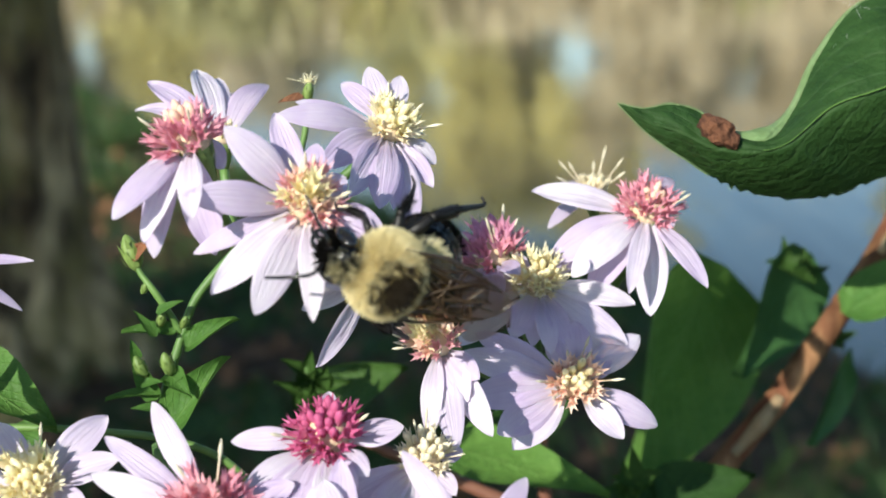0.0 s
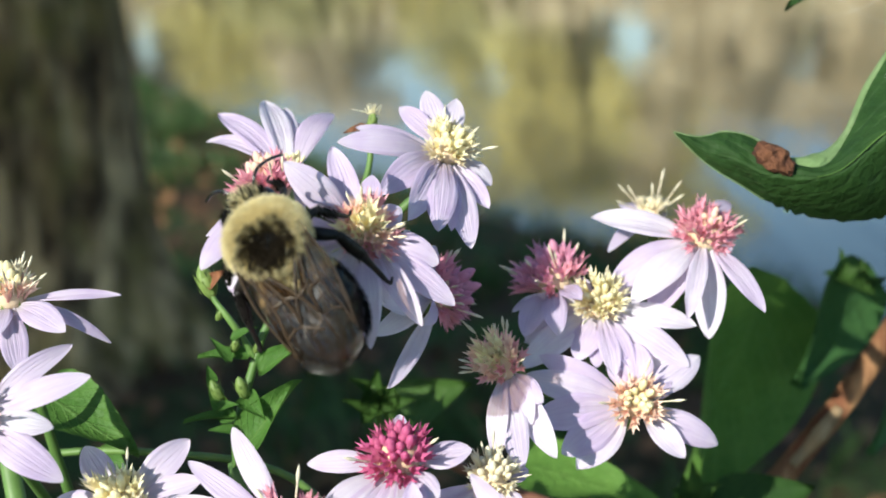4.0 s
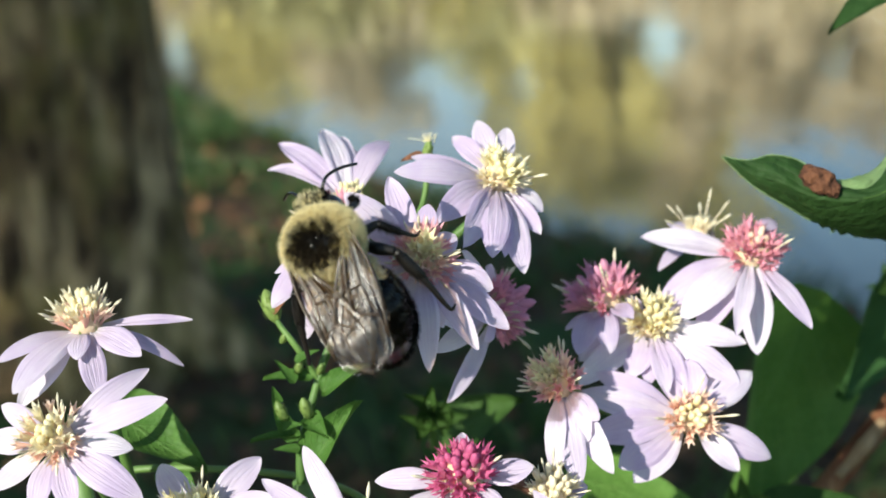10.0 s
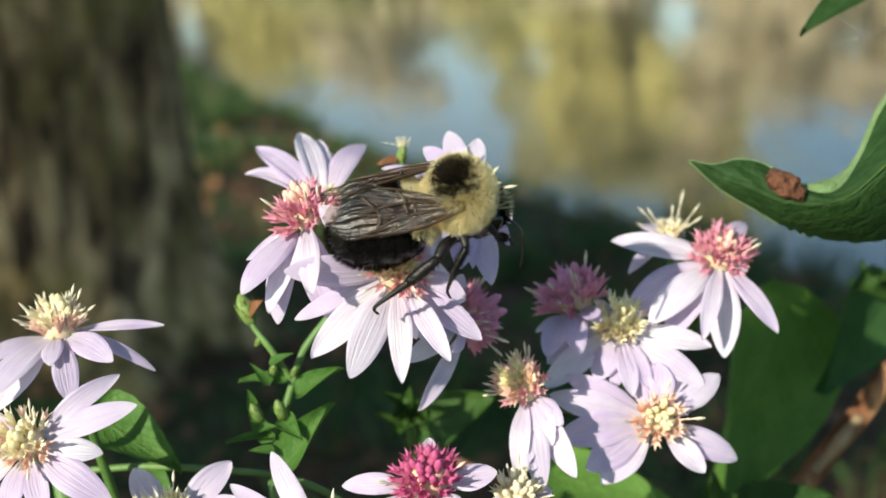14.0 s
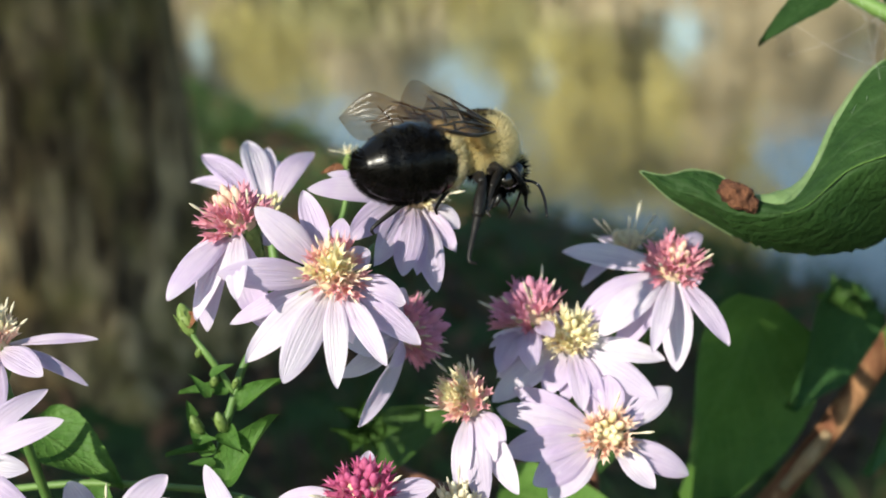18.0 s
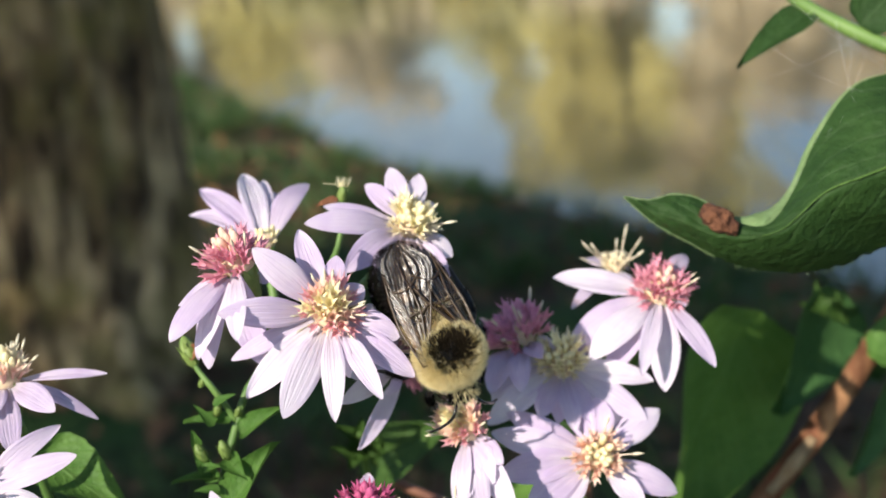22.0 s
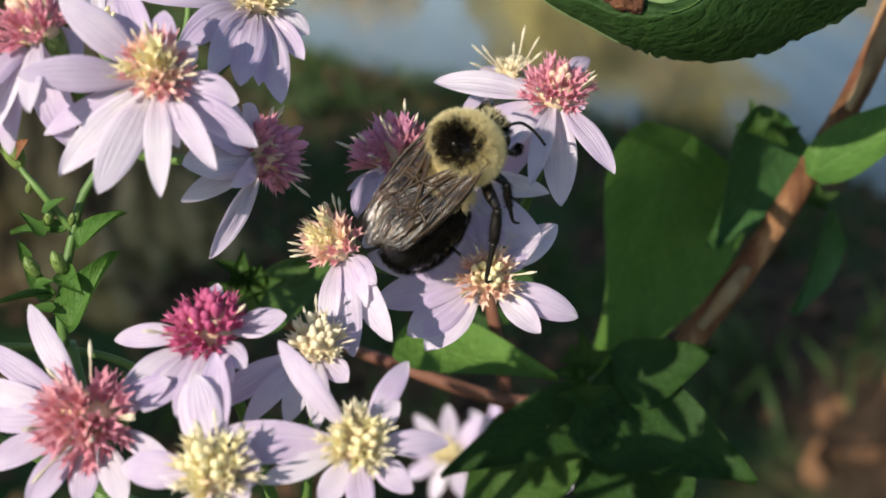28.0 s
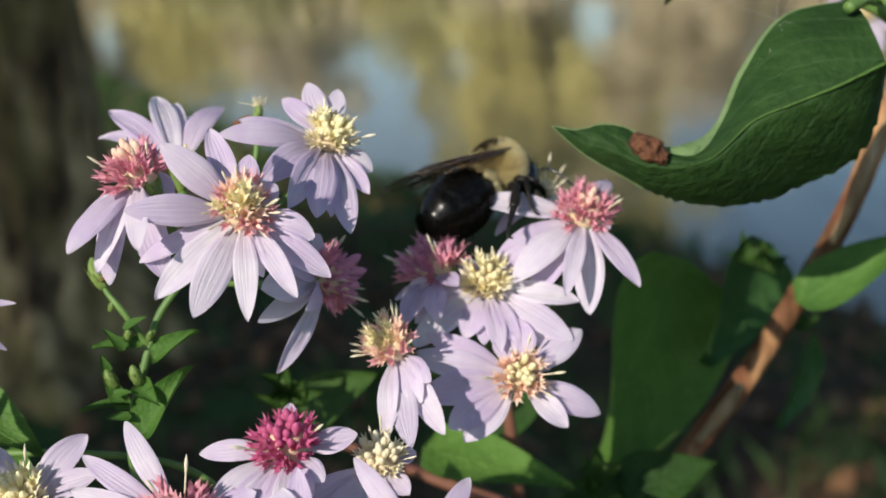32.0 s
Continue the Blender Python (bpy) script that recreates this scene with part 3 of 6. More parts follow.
# ---- plants ----
def leaf_mesh(length, width, cup=0.15, bend=0.15, heart=0.0, teeth=0, material="leaf", twist=0.0, n=26, fullness=0.45):
    """A leaf blade along +y from its base at the origin, face up (+z), in millimetres. heart: how far the lobes reach back."""
    verts, faces, uvs, across = [], [], [], 8
    for i in range(n + 1):
        v = i / n
        w = width * 0.5 * (math.sin(math.pi * v ** fullness) ** 0.85 if 0 < v < 1 else 0.0) + 0.02
        if teeth:
            w *= 1 + 0.05 * ((v * teeth) % 1.0 - 0.5)
        for j in range(-across, across + 1):
            u = j / across
            x = u * w
            back = heart * length * abs(u) ** 1.5 * math.exp(-v / 0.13)
            y = v * length - back
            z = cup * width * (u * u - 0.25) * (1 if v > 0.03 else 0.4) - bend * length * v * v + 0.012 * width * math.sin(9 * v + 3 * u)
            q = Vector((x, y, z))
            if twist:
                a = twist * v
                q = Vector((q.x * math.cos(a) - q.z * math.sin(a), q.y, q.x * math.sin(a) + q.z * math.cos(a)))
            verts.append(q * MM)
            uvs.append((u, v))
    m = 2 * across + 1
    faces = [(i * m + j, i * m + j + 1, (i + 1) * m + j + 1, (i + 1) * m + j) for i in range(n) for j in range(m - 1)]
    return mesh_from("leaf", verts, faces, material, True, uvs)


def aim(base, tip, face, local=True):
    """A matrix in the view frame (metres) whose y runs from base to tip and whose z is nearest to face; all in millimetres."""
    b, t, f = Vector(base), Vector(tip), Vector(face)
    y = (t - b).normalized()
    zc = (f - y * f.dot(y)).normalized()
    x = y.cross(zc)
    m = Matrix((x, y, zc)).transposed().to_4x4()
    m.translation = b * MM
    return m


def leaf(parent, base, tip, width, face=(0, -1, 0.4), name="leaf", label="", **shape):
    """A leaf on a thing, its base and tip in the view frame; face is the way its upper side looks (x, y, z of the view frame)."""
    length = (Vector(tip) - Vector(base)).length
    return part(name, leaf_mesh(length, width, **shape), parent, label, parent.matrix_world.inverted() @ VIEW @ aim(base, tip, face))


def stem(parent, points, radii, material="stem", name="stem", sides=9, label=""):
    """A stem through places of the view frame in millimetres."""
    inv = parent.matrix_world.inverted()
    pts = spline([inv @ near(*p) for p in points], 7)
    v, f = tube(pts, [r * MM for r in radii], sides, 0.05)
    return part(name, mesh_from(name, v, f, material), parent, label)


def rooted(x, y, z, drift=(0, 40)):
    """The ground under a place of the view frame, as a pose."""
    w = near(x, y, z)
    px, py = w.x + drift[0] * MM, w.y + drift[1] * MM
    return Matrix.Translation((px, py, ground_height(px, py) - 0.01))


def down(parent, start, radii=(0.7, 1.3), material="stem", name="stem"):
    """A stem from a place of the view frame down into the ground at the thing's base."""
    inv = parent.matrix_world.inverted()
    a = inv @ near(*start)
    b = Vector((0, 0, -0.01))
    pts = spline([a, a * 0.75 + Vector((0.004, 0.01, 0)), a * 0.4 + Vector((-0.01, 0.012, 0)), b], 8)
    v, f = tube(pts, [r * MM for r in radii], 8, 0.04)
    return part(name, mesh_from(name, v, f, material), parent)


# shared florets, standing on the origin along +z
def floret_open(material, length=2.3):
    prof = [(0.10, 0), (0.12, length * 0.45), (0.25, length * 0.70), (0.31, length * 0.84)]
    v, f = turned([(r * MM, z * MM) for r, z in prof], 6)
    f = f[:-1]
    k = len(v)
    for s in range(5):
        a = 2 * math.pi * s / 5
        c, sn = math.cos(a), math.sin(a)
        ring = [Vector((c * 0.22 - sn * 0.13, sn * 0.22 + c * 0.13, length * 0.80)), Vector((c * 0.22 + sn * 0.13, sn * 0.22 - c * 0.13, length * 0.80)), Vector((c * 0.50, sn * 0.50, length * 1.07))]
        v += [q * MM for q in ring]
        f.append((k, k + 1, k + 2))
        k += 3
    return mesh_from("floret", v, f, material)


def floret_bud(material, length=2.0, fat=0.25):
    prof = [(0.14, 0), (0.16, length * 0.4), (fat, length * 0.72), (fat * 0.9, length * 0.88), (0.06, length)]
    v, f = turned([(r * MM, z * MM) for r, z in prof], 7)
    return mesh_from("floret", v, f, material)


def floret_anther(length=3.3):
    prof = [(0.10, 0), (0.09, length * 0.62), (0.11, length * 0.70), (0.19, length * 0.80), (0.19, length * 0.88), (0.04, length * 1.02)]
    v, f = turned([(r * MM, z * MM) for r, z in prof], 6)
    me = mesh_from("anther", v, f, "stamen")
    me.materials.append(M["tip"])
    for p in me.polygons:
        if p.center.z > length * 0.66 * MM:
            p.material_index = 1
    return me


FLORETS = {k: floret_open(k) for k in ("yellow", "cream", "peach", "pink", "magenta", "mauve", "rosy")}
BUDS = {k: floret_bud(k) for k in ("yellow", "cream", "peach", "pink", "magenta", "mauve", "rosy")}
ANTHERS = [floret_anther(3.1), floret_anther(3.9)]

# per style: florets at the middle, between and at the rim; how many anthers; how tall the disc; label
STYLES = {
    "mixed": (("yellow", 1), ("peach", 0), ("peach", 0), 10, 0.75, "pale lilac aster flower with a yellow and pink centre"),
    "blush": (("yellow", 0), ("peach", 0), ("rosy", 0), 10, 0.75, "pale lilac aster flower with a creamy centre ringed in rose"),
    "pink": (("peach", 1), ("pink", 0), ("pink", 0), 4, 0.95, "lilac aster flower with a domed rose pink centre"),
    "magenta": (("magenta", 1), ("magenta", 0), ("magenta", 0), 2, 0.95, "pale lilac aster flower with a deep magenta centre"),
    "rosy": (("yellow", 0), ("peach", 0), ("rosy", 0), 9, 0.8, "pale lilac aster flower with a rose and yellow centre"),
    "rose": (("rosy", 0), ("pink", 0), ("pink", 0), 7, 0.9, "pale lilac aster flower with a dusty rose centre"),
    "yellow": (("yellow", 1), ("yellow", 0), ("cream", 0), 7, 0.8, "lilac aster flower with a fresh yellow centre"),
    "pale": (("cream", 1), ("cream", 1), ("cream", 0), 6, 0.8, "lilac aster flower with a pale cream centre"),
    "cream": (("yellow", 1), ("cream", 0), ("peach", 0), 13, 0.85, "white-lilac aster flower with a cream centre"),
    "purple": (("mauve", 1), ("mauve", 0), ("pink", 0), 11, 0.9, "fading aster flower with a mauve centre and pale tips"),
    "spiky": (("cream", 1), ("cream", 0), ("cream", 0), 8, 0.7, "small aster flower with a spiky cream centre"),
    "young": (("yellow", 1), ("yellow", 1), ("yellow", 1), 0, 0.6, "half-opened aster flower with upright lilac petals"),
}


def petal_mesh(base, tip, axis, width, rng):
    """A petal from base to tip, both in millimetres round the flower's middle, its face turned to axis."""
    b, t = Vector(base), Vector(tip)
    d = t - b
    length = d.length
    y = d.normalized()
    x0 = y.cross(axis)
    nrm = axis * 0.72 + Vector((0, -0.40, 0.04)) + x0 * rng.uniform(-0.12, 0.12)
    nrm = nrm - y * nrm.dot(y)
    nrm = nrm.normalized() if nrm.length > 0.05 else Vector((0, -1, 0.2)).normalized()
    x = y.cross(nrm)
    arch = rng.uniform(0.02, 0.13) * length
    droop = rng.uniform(-0.03, 0.10) * length
    channel = rng.uniform(-0.12, 0.26)
    roll = rng.uniform(-0.35, 0.35)
    verts, uvs, n, across = [], [], 14, 3
    for i in range(n + 1):
        v = 1 - (1 - i / n) ** 1.5
        grow = min(1.0, v / 0.52)
        w = width * 0.5 * (0.26 + 0.74 * math.sin(grow * math.pi / 2) ** 1.15) * max(0.0, 1 - max(0, (v - 0.48) / 0.52) ** 2.1) ** 0.72
        lift = arch * math.sin(math.pi * v) - droop * v ** 3
        tw = roll * (0.35 + 0.65 * v)
        for j in range(-across, across + 1):
            u = j / across
            ridge = 0.075 * width * math.cos(u * 2 * math.pi * 1.5)
            side, high = u * w, lift + channel * width * (u * u - 0.4) * (1 - 0.5 * v) + ridge * math.sin(math.pi * min(1, v + 0.1))
            s2 = side * math.cos(tw) - (high - lift) * math.sin(tw)
            h2 = lift + side * math.sin(tw) + (high - lift) * math.cos(tw)
            verts.append((b + y * (v * length) + x * s2 + nrm * h2) * MM)
            uvs.append((u * 0.5 + 0.5, v))
    m = 2 * across + 1
    faces = [(i * m + j, i * m + j + 1, (i + 1) * m + j + 1, (i + 1) * m + j) for i in range(n) for j in range(m - 1)]
    return mesh_from("petal", verts, faces, "petal", True, uvs)


flower_count = 0


def aster(spray, place, facing, radius, style, petals, joint=None):
    """An aster head on a spray. place: its middle in the view frame; facing: right, towards the camera, up.
    petals: angle in the picture plane (0 right, 90 up), reach, how far the tip comes forward, breadth."""
    global flower_count
    flower_count += 1
    rng = random.Random(flower_count * 7 + 1)
    inner, middle, outer, anthers, tall, label = STYLES[style]
    axis = Vector((facing[0], -facing[1], facing[2])).normalized()
    m = spray.matrix_world.inverted() @ VIEW @ Matrix.Translation(Vector(place) * MM)
    turn = axis.to_track_quat("Z", "Y").to_matrix().to_4x4()
    r = radius * 0.90
    # the flower's own mesh: the domed receptacle
    dome = [(r * 0.62, -0.75 * r), (r * 0.78, -0.45 * r), (r * 0.74, 0.0), (r * 0.5, 0.32 * r), (0.05, 0.45 * r)]
    v, f = moved(turned([(a * MM, b * MM) for a, b in dome], 14), turn)
    head = part("flower", mesh_from("receptacle", v, f, "receptacle"), spray, label, m)
    # green cup of bracts
    cup = [(0.28, -2.5 * r), (0.42 * r, -2.0 * r), (0.60 * r, -1.2 * r), (0.70 * r, -0.62 * r), (0.55 * r, -0.58 * r)]
    pieces = [turned([(a * MM, b * MM) for a, b in cup], 12)]
    for k in range(18):
        a, lv = k * 2.4, k % 3
        z0 = (-1.9 + 0.45 * lv) * r
        rr = (0.46 + 0.11 * lv) * r
        c, s = math.cos(a), math.sin(a)
        w = 0.17 * r
        quad = [Vector((c * rr - s * w, s * rr + c * w, z0)), Vector((c * rr + s * w, s * rr - c * w, z0)), Vector((c * (rr + 0.16 * r), s * (rr + 0.16 * r), z0 + 0.75 * r)), Vector((c * (rr + 0.1 * r), s * (rr + 0.1 * r), z0 + 0.3 * r))]
        pieces.append(([q * MM for q in quad], [(0, 1, 3), (1, 2, 3), (0, 3, 2)]))
    v, f = moved(joined(pieces), turn)
    part("involucre", mesh_from("involucre", v, f, "bract"), head, "green overlapping bracts")
    # petals
    for ang, reach, forward, breadth in petals:
        a = radians(ang + rng.uniform(-0.8, 0.8))
        tip = Vector((math.cos(a) * reach, -forward + rng.uniform(-0.4, 0.4), math.sin(a) * reach))
        out = tip - axis * tip.dot(axis)
        out = out.normalized() if out.length > 0.1 else Vector((math.cos(a), 0, math.sin(a)))
        base = out * r * 0.62 - axis * r * 0.55
        part("petal", petal_mesh(base, tip, axis, breadth * 2.0, rng), head)
    # florets in a spiral
    dense = style in ("magenta", "pink", "rose", "purple")
    count = 14 if style == "young" else 66 if dense else 48
    size = r / 2.0
    for k in range(count):
        q = (k + 0.5) / count
        rad, a = math.sqrt(q) * 0.80 * r * rng.uniform(0.88, 1.1), k * 2.39996 + rng.gauss(0, 0.22)
        kind, closed = inner if q < (0.13 if style == "pink" else 0.3) else middle if q < 0.62 else outer
        lean = 0.12 + (1.15 if dense else 0.72) * q + rng.gauss(0, 0.11 if dense else 0.16)
        d = Vector((math.cos(a) * math.sin(lean), math.sin(a) * math.sin(lean), math.cos(lean)))
        p = Vector((math.cos(a) * rad * 0.8, math.sin(a) * rad * 0.8, -0.12 * r - (0.42 if dense else 0.30) * q * r))
        s = size * (0.98 if dense else 1.1) * rng.uniform(0.78, 1.16) * (0.72 + 0.33 * tall) * (1.06 - 0.32 * q)
        mm = turn @ Matrix.Translation(p * MM) @ d.to_track_quat("Z", "Y").to_matrix().to_4x4() @ Matrix.Rotation(rng.random() * 6, 4, "Z") @ Matrix.Diagonal((s * 1.22, s * 1.22, s * rng.uniform(0.85, 1.2), 1))
        part("floret", (BUDS if closed else FLORETS)[kind], head, "", mm)
    for k in range(anthers):
        a = k * 2.39996 * 1.7 + rng.uniform(-0.3, 0.3)
        lean = rng.uniform(0.35, 1.05)
        d = Vector((math.cos(a) * math.sin(lean), math.sin(a) * math.sin(lean), math.cos(lean)))
        p = Vector((math.cos(a) * r * 0.5, math.sin(a) * r * 0.5, -0.3 * r))
        mm = turn @ Matrix.Translation(p * MM) @ d.to_track_quat("Z", "Y").to_matrix().to_4x4() @ Matrix.Scale(size * rng.uniform(0.8, 1.0) * {"spiky": 1.9, "purple": 0.9}.get(style, 1.0), 4) @ Matrix.Diagonal((0.62, 0.62, 1, 1) if style == "spiky" else (0.72, 0.72, 1, 1))
        part("anther", ANTHERS[k % 2], head, "", mm)
    if joint is not None:
        back = Vector(place) - axis * 2.3 * r
        stem(spray, [tuple(back), tuple(back.lerp(Vector(joint), 0.5) - axis * 1.5), joint], [0.32, 0.38, 0.42], "stem", "flower_stalk", 7)
    return head


def flower_bud(spray, place, up, size=1.0):
    """A closed green bud with a frayed tip."""
    axis = Vector((up[0], -up[1], up[2])).normalized()
    turn = axis.to_track_quat("Z", "Y").to_matrix().to_4x4()
    pieces = [turned([(a * size * MM, b * size * MM) for a, b in ((0.2, -1.6), (0.55, -1.1), (0.75, -0.3), (0.62, 0.5), (0.3, 1.1), (0.05, 1.3))], 10)]
    for k in range(14):
        a, z = k * 2.4, -1.2 + 0.11 * k
        c, s = math.cos(a), math.sin(a)
        quad = [Vector((c * 0.7 - s * 0.2, s * 0.7 + c * 0.2, z)), Vector((c * 0.7 + s * 0.2, s * 0.7 - c * 0.2, z)), Vector((c * 0.95, s * 0.95, z + 0.9))]
        pieces.append(([q * size * MM for q in quad], [(0, 1, 2)]))
    v, f = moved(joined(pieces), turn)
    return part("flower_bud", mesh_from("flower_bud", v, f, "bract"), spray, "closed green flower bud", spray.matrix_world.inverted() @ VIEW @ Matrix.Translation(Vector(place) * MM))


JOINT_A, JOINT_B, JOINT_C, JOINT_D = (-13.1, 82.4, 0.45), (8, 108, -11), (-6, 90, -30), (-30, 90, -22)
spray_a = thing("aster_spray", rooted(-19, 92, -14), "spray of pale lilac asters with yellow and pink centres", "flower spray", "aster sprays")
spray_b = thing("aster_spray", rooted(8, 108, -22), "spray of pale lilac asters in front of heart-shaped leaves", "flower spray", "aster sprays")
spray_c = thing("aster_spray", rooted(-6, 90, -30), "low spray of whitish lilac asters with magenta and yellow centres", "flower spray", "aster sprays")
spray_d = thing("aster_spray", rooted(-30, 90, -22), "sunlit spray of whitish asters with cream centres", "flower spray", "aster sprays")

a2 = aster(spray_a, (-7.98, 72.00, 3.54), (0.13, 0.92, 0.38), 1.72, 'blush',
      ((180, 6.6, 2.9, 1.00), (139, 6.0, 1.2, 1.03), (114, 5.5, -2.1, 0.84), (85, 3.3, -1.8, 0.79), (-24, 4.7, -0.1, 1.03), (-39, 6.8, 0.9, 0.92), (-59, 6.6, 2.0, 0.71), (-73, 4.4, 1.7, 0.63), (-85, 6.7, 3.1, 0.76), (-111, 6.7, 3.5, 1.12), (-135, 7.3, 1.7, 1.03), (-155, 7.2, -0.2, 0.63), (33, 2.4, -1.2, 0.79)), JOINT_A)
a1 = aster(spray_a, (-14.26, 73.50, 6.71), (-0.25, 0.45, 0.86), 1.78, 'pink',
      ((-126, 5.6, 4.2, 0.97), (-106, 6.6, 3.3, 0.97), (-104, 7.3, 1.3, 0.97), (-75, 5.4, 5.1, 0.76), (-76, 7.2, 1.5, 1.13), (-47, 2.7, -2.5, 0.71), (-141, 5.1, -0.9, 0.63)), JOINT_A)
a3 = aster(spray_a, (-3.59, 82.50, 8.83), (0.35, 0.71, 0.61), 1.67, 'yellow',
      ((179, 7.1, 3.0, 0.93), (142, 4.4, -1.4, 0.75), (167, 6.2, 1.3, 0.75), (-142, 5.3, 4.7, 1.14), (-116, 5.6, 5.3, 1.02), (-96, 5.8, 5.0, 1.10), (-87, 5.7, 4.4, 0.80), (-77, 6.9, 4.0, 1.02), (-45, 3.9, 0.2, 0.84), (-60, 5.1, 1.9, 0.71), (43, 1.8, -2.8, 0.66), (114, 4.2, -2.4, 0.87), (82, 3.4, -2.8, 0.78)), JOINT_A)
a4 = aster(spray_a, (-3.84, 83.50, -0.67), (0.97, 0.16, 0.16), 2.01, 'purple',
      ((-150, 4.9, 6.4, 0.79), (-122, 7.3, 2.9, 0.75), (-175, 4.1, 6.8, 1.33), (109, 3.1, 3.1, 1.24), (145, 3.5, 6.9, 1.20), (116, 4.4, 6.2, 1.11), (-118, 2.0, 7.7, 0.66)), JOINT_A)
a5 = aster(spray_a, (-14.50, 84.00, 7.98), (-0.04, 0.26, 0.96), 1.14, 'young',
      ((117, 5.9, -5.1, 1.04), (105, 4.8, -6.0, 0.82), (65, 5.0, -6.0, 0.99), (100, 3.9, -6.5, 0.82), (147, 6.8, -3.8, 0.99), (160, 6.9, -3.4, 0.72), (139, 5.2, -5.5, 0.88), (83, 3.0, -6.9, 0.93)), JOINT_A)
b1 = aster(spray_b, (14.24, 88.50, 3.18), (0.10, 0.56, 0.82), 1.82, 'pink',
      ((173, 8.1, 0.0, 1.07), (-152, 8.0, 1.1, 1.30), (-139, 7.5, 3.1, 1.25), (-125, 7.8, 1.9, 1.16), (-91, 7.5, 2.8, 1.16), (-62, 6.6, 4.2, 0.85), (-110, 6.5, 4.8, 0.71), (-41, 2.3, 0.3, 0.71), (47, 3.3, -5.5, 0.80)), JOINT_B)
b2 = aster(spray_b, (6.64, 86.50, -1.85), (-0.05, 0.86, 0.51), 1.65, 'yellow',
      ((180, 5.6, -0.6, 0.88), (-153, 5.9, 1.0, 1.14), (-142, 7.1, 2.0, 1.06), (-115, 4.3, 1.7, 1.10), (-96, 4.4, 1.9, 0.75), (-82, 5.0, 2.3, 0.79), (-67, 5.0, 2.0, 0.75), (-38, 7.4, 0.7, 1.01), (-13, 6.7, 0.1, 0.92), (-47, 7.9, 0.2, 1.06), (142, 2.5, -1.6, 0.75), (34, 3.3, -1.8, 0.79)), JOINT_B)
b3 = aster(spray_b, (8.91, 83.80, -8.38), (0.10, 0.94, 0.31), 1.70, 'mixed',
      ((155, 7.1, -0.5, 0.94), (167, 7.8, 0.1, 1.07), (-172, 7.2, 1.0, 1.24), (-148, 6.0, 1.4, 1.28), (-134, 5.8, 1.5, 1.19), (-28, 6.4, -0.6, 1.02), (-50, 4.9, 0.1, 0.85), (31, 5.4, -2.4, 1.07), (88, 3.8, -1.9, 1.24), (28, 2.9, -1.6, 0.85), (113, 3.5, -1.5, 0.98)), JOINT_B)
b4 = aster(spray_b, (3.17, 88.50, 0.14), (-0.45, 0.25, 0.86), 2.23, 'purple',
      ((-112, 4.8, 4.8, 1.04), (-86, 3.9, 5.5, 0.90), (-134, 3.8, 2.5, 0.68), (-38, 2.3, 5.6, 0.68)), JOINT_B)
b5 = aster(spray_b, (-0.43, 81.50, -5.46), (-0.42, 0.74, 0.53), 1.72, 'rosy',
      ((-92, 6.0, 3.4, 0.75), (-78, 6.4, 4.2, 0.96), (-59, 7.0, 3.0, 0.92), (-61, 4.2, 2.9, 1.05), (-41, 3.7, 2.3, 0.75)), JOINT_B)
b6 = aster(spray_b, (11.17, 95.00, 4.70), (-0.10, 0.31, 0.94), 1.10, 'spiky',
      ((168, 2.2, -2.9, 0.81), (-4, 0.8, -0.6, 0.72), (-143, 4.5, 4.2, 0.57), (-61, 2.2, 5.2, 0.57)), JOINT_B)
aster(spray_c, (-6.52, 73.60, -9.97), (-0.10, 0.62, 0.78), 1.90, 'magenta',
      ((-171, 5.6, -0.7, 0.73), (-144, 5.6, 2.7, 0.98), (-126, 4.9, 3.7, 1.08), (-84, 5.2, 5.7, 0.73), (-55, 3.4, 2.7, 0.63), (-42, 3.5, 2.1, 0.77), (0, 4.5, -0.8, 0.98), (93, 1.7, -3.6, 0.59), (-105, 4.3, 4.2, 0.70)), JOINT_C)
aster(spray_c, (-0.86, 76.50, -11.85), (0.10, 0.73, 0.68), 1.48, 'pale',
      ((-154, 6.8, 3.4, 0.90), (-136, 5.3, 3.6, 0.76), (-109, 4.3, 3.6, 0.80), (2, 2.3, -1.3, 0.69), (-49, 2.8, 1.0, 0.72), (-84, 4.4, 3.5, 0.72), (-147, 3.3, 1.5, 0.72)), JOINT_C)
aster(spray_c, (-12.52, 69.50, -14.02), (-0.10, 0.93, 0.36), 2.30, 'rose',
      ((124, 7.0, -3.6, 0.76), (148, 7.4, -2.5, 0.73), (164, 7.1, -1.9, 0.80), (-179, 6.6, -1.0, 0.83), (-155, 6.2, 0.3, 0.83), (-123, 5.5, 1.3, 0.86), (-92, 4.7, 1.5, 0.83), (-60, 5.2, 1.6, 0.80), (18, 4.8, -1.1, 0.86), (-27, 5.2, 0.7, 0.60)), JOINT_C)
aster(spray_c, (2.27, 68.50, -15.92), (0.10, 0.93, 0.36), 1.57, 'yellow',
      ((130, 6.8, -2.4, 0.71), (171, 7.1, -0.1, 0.75), (-179, 7.5, 0.6, 0.68), (-161, 5.3, 1.0, 0.68), (54, 4.5, -2.8, 0.68), (39, 2.8, -1.8, 0.68), (-6, 4.8, -1.2, 0.75), (-45, 3.9, 0.2, 0.75), (-123, 3.7, 1.1, 0.75), (-86, 3.9, 1.1, 0.75)), JOINT_C)
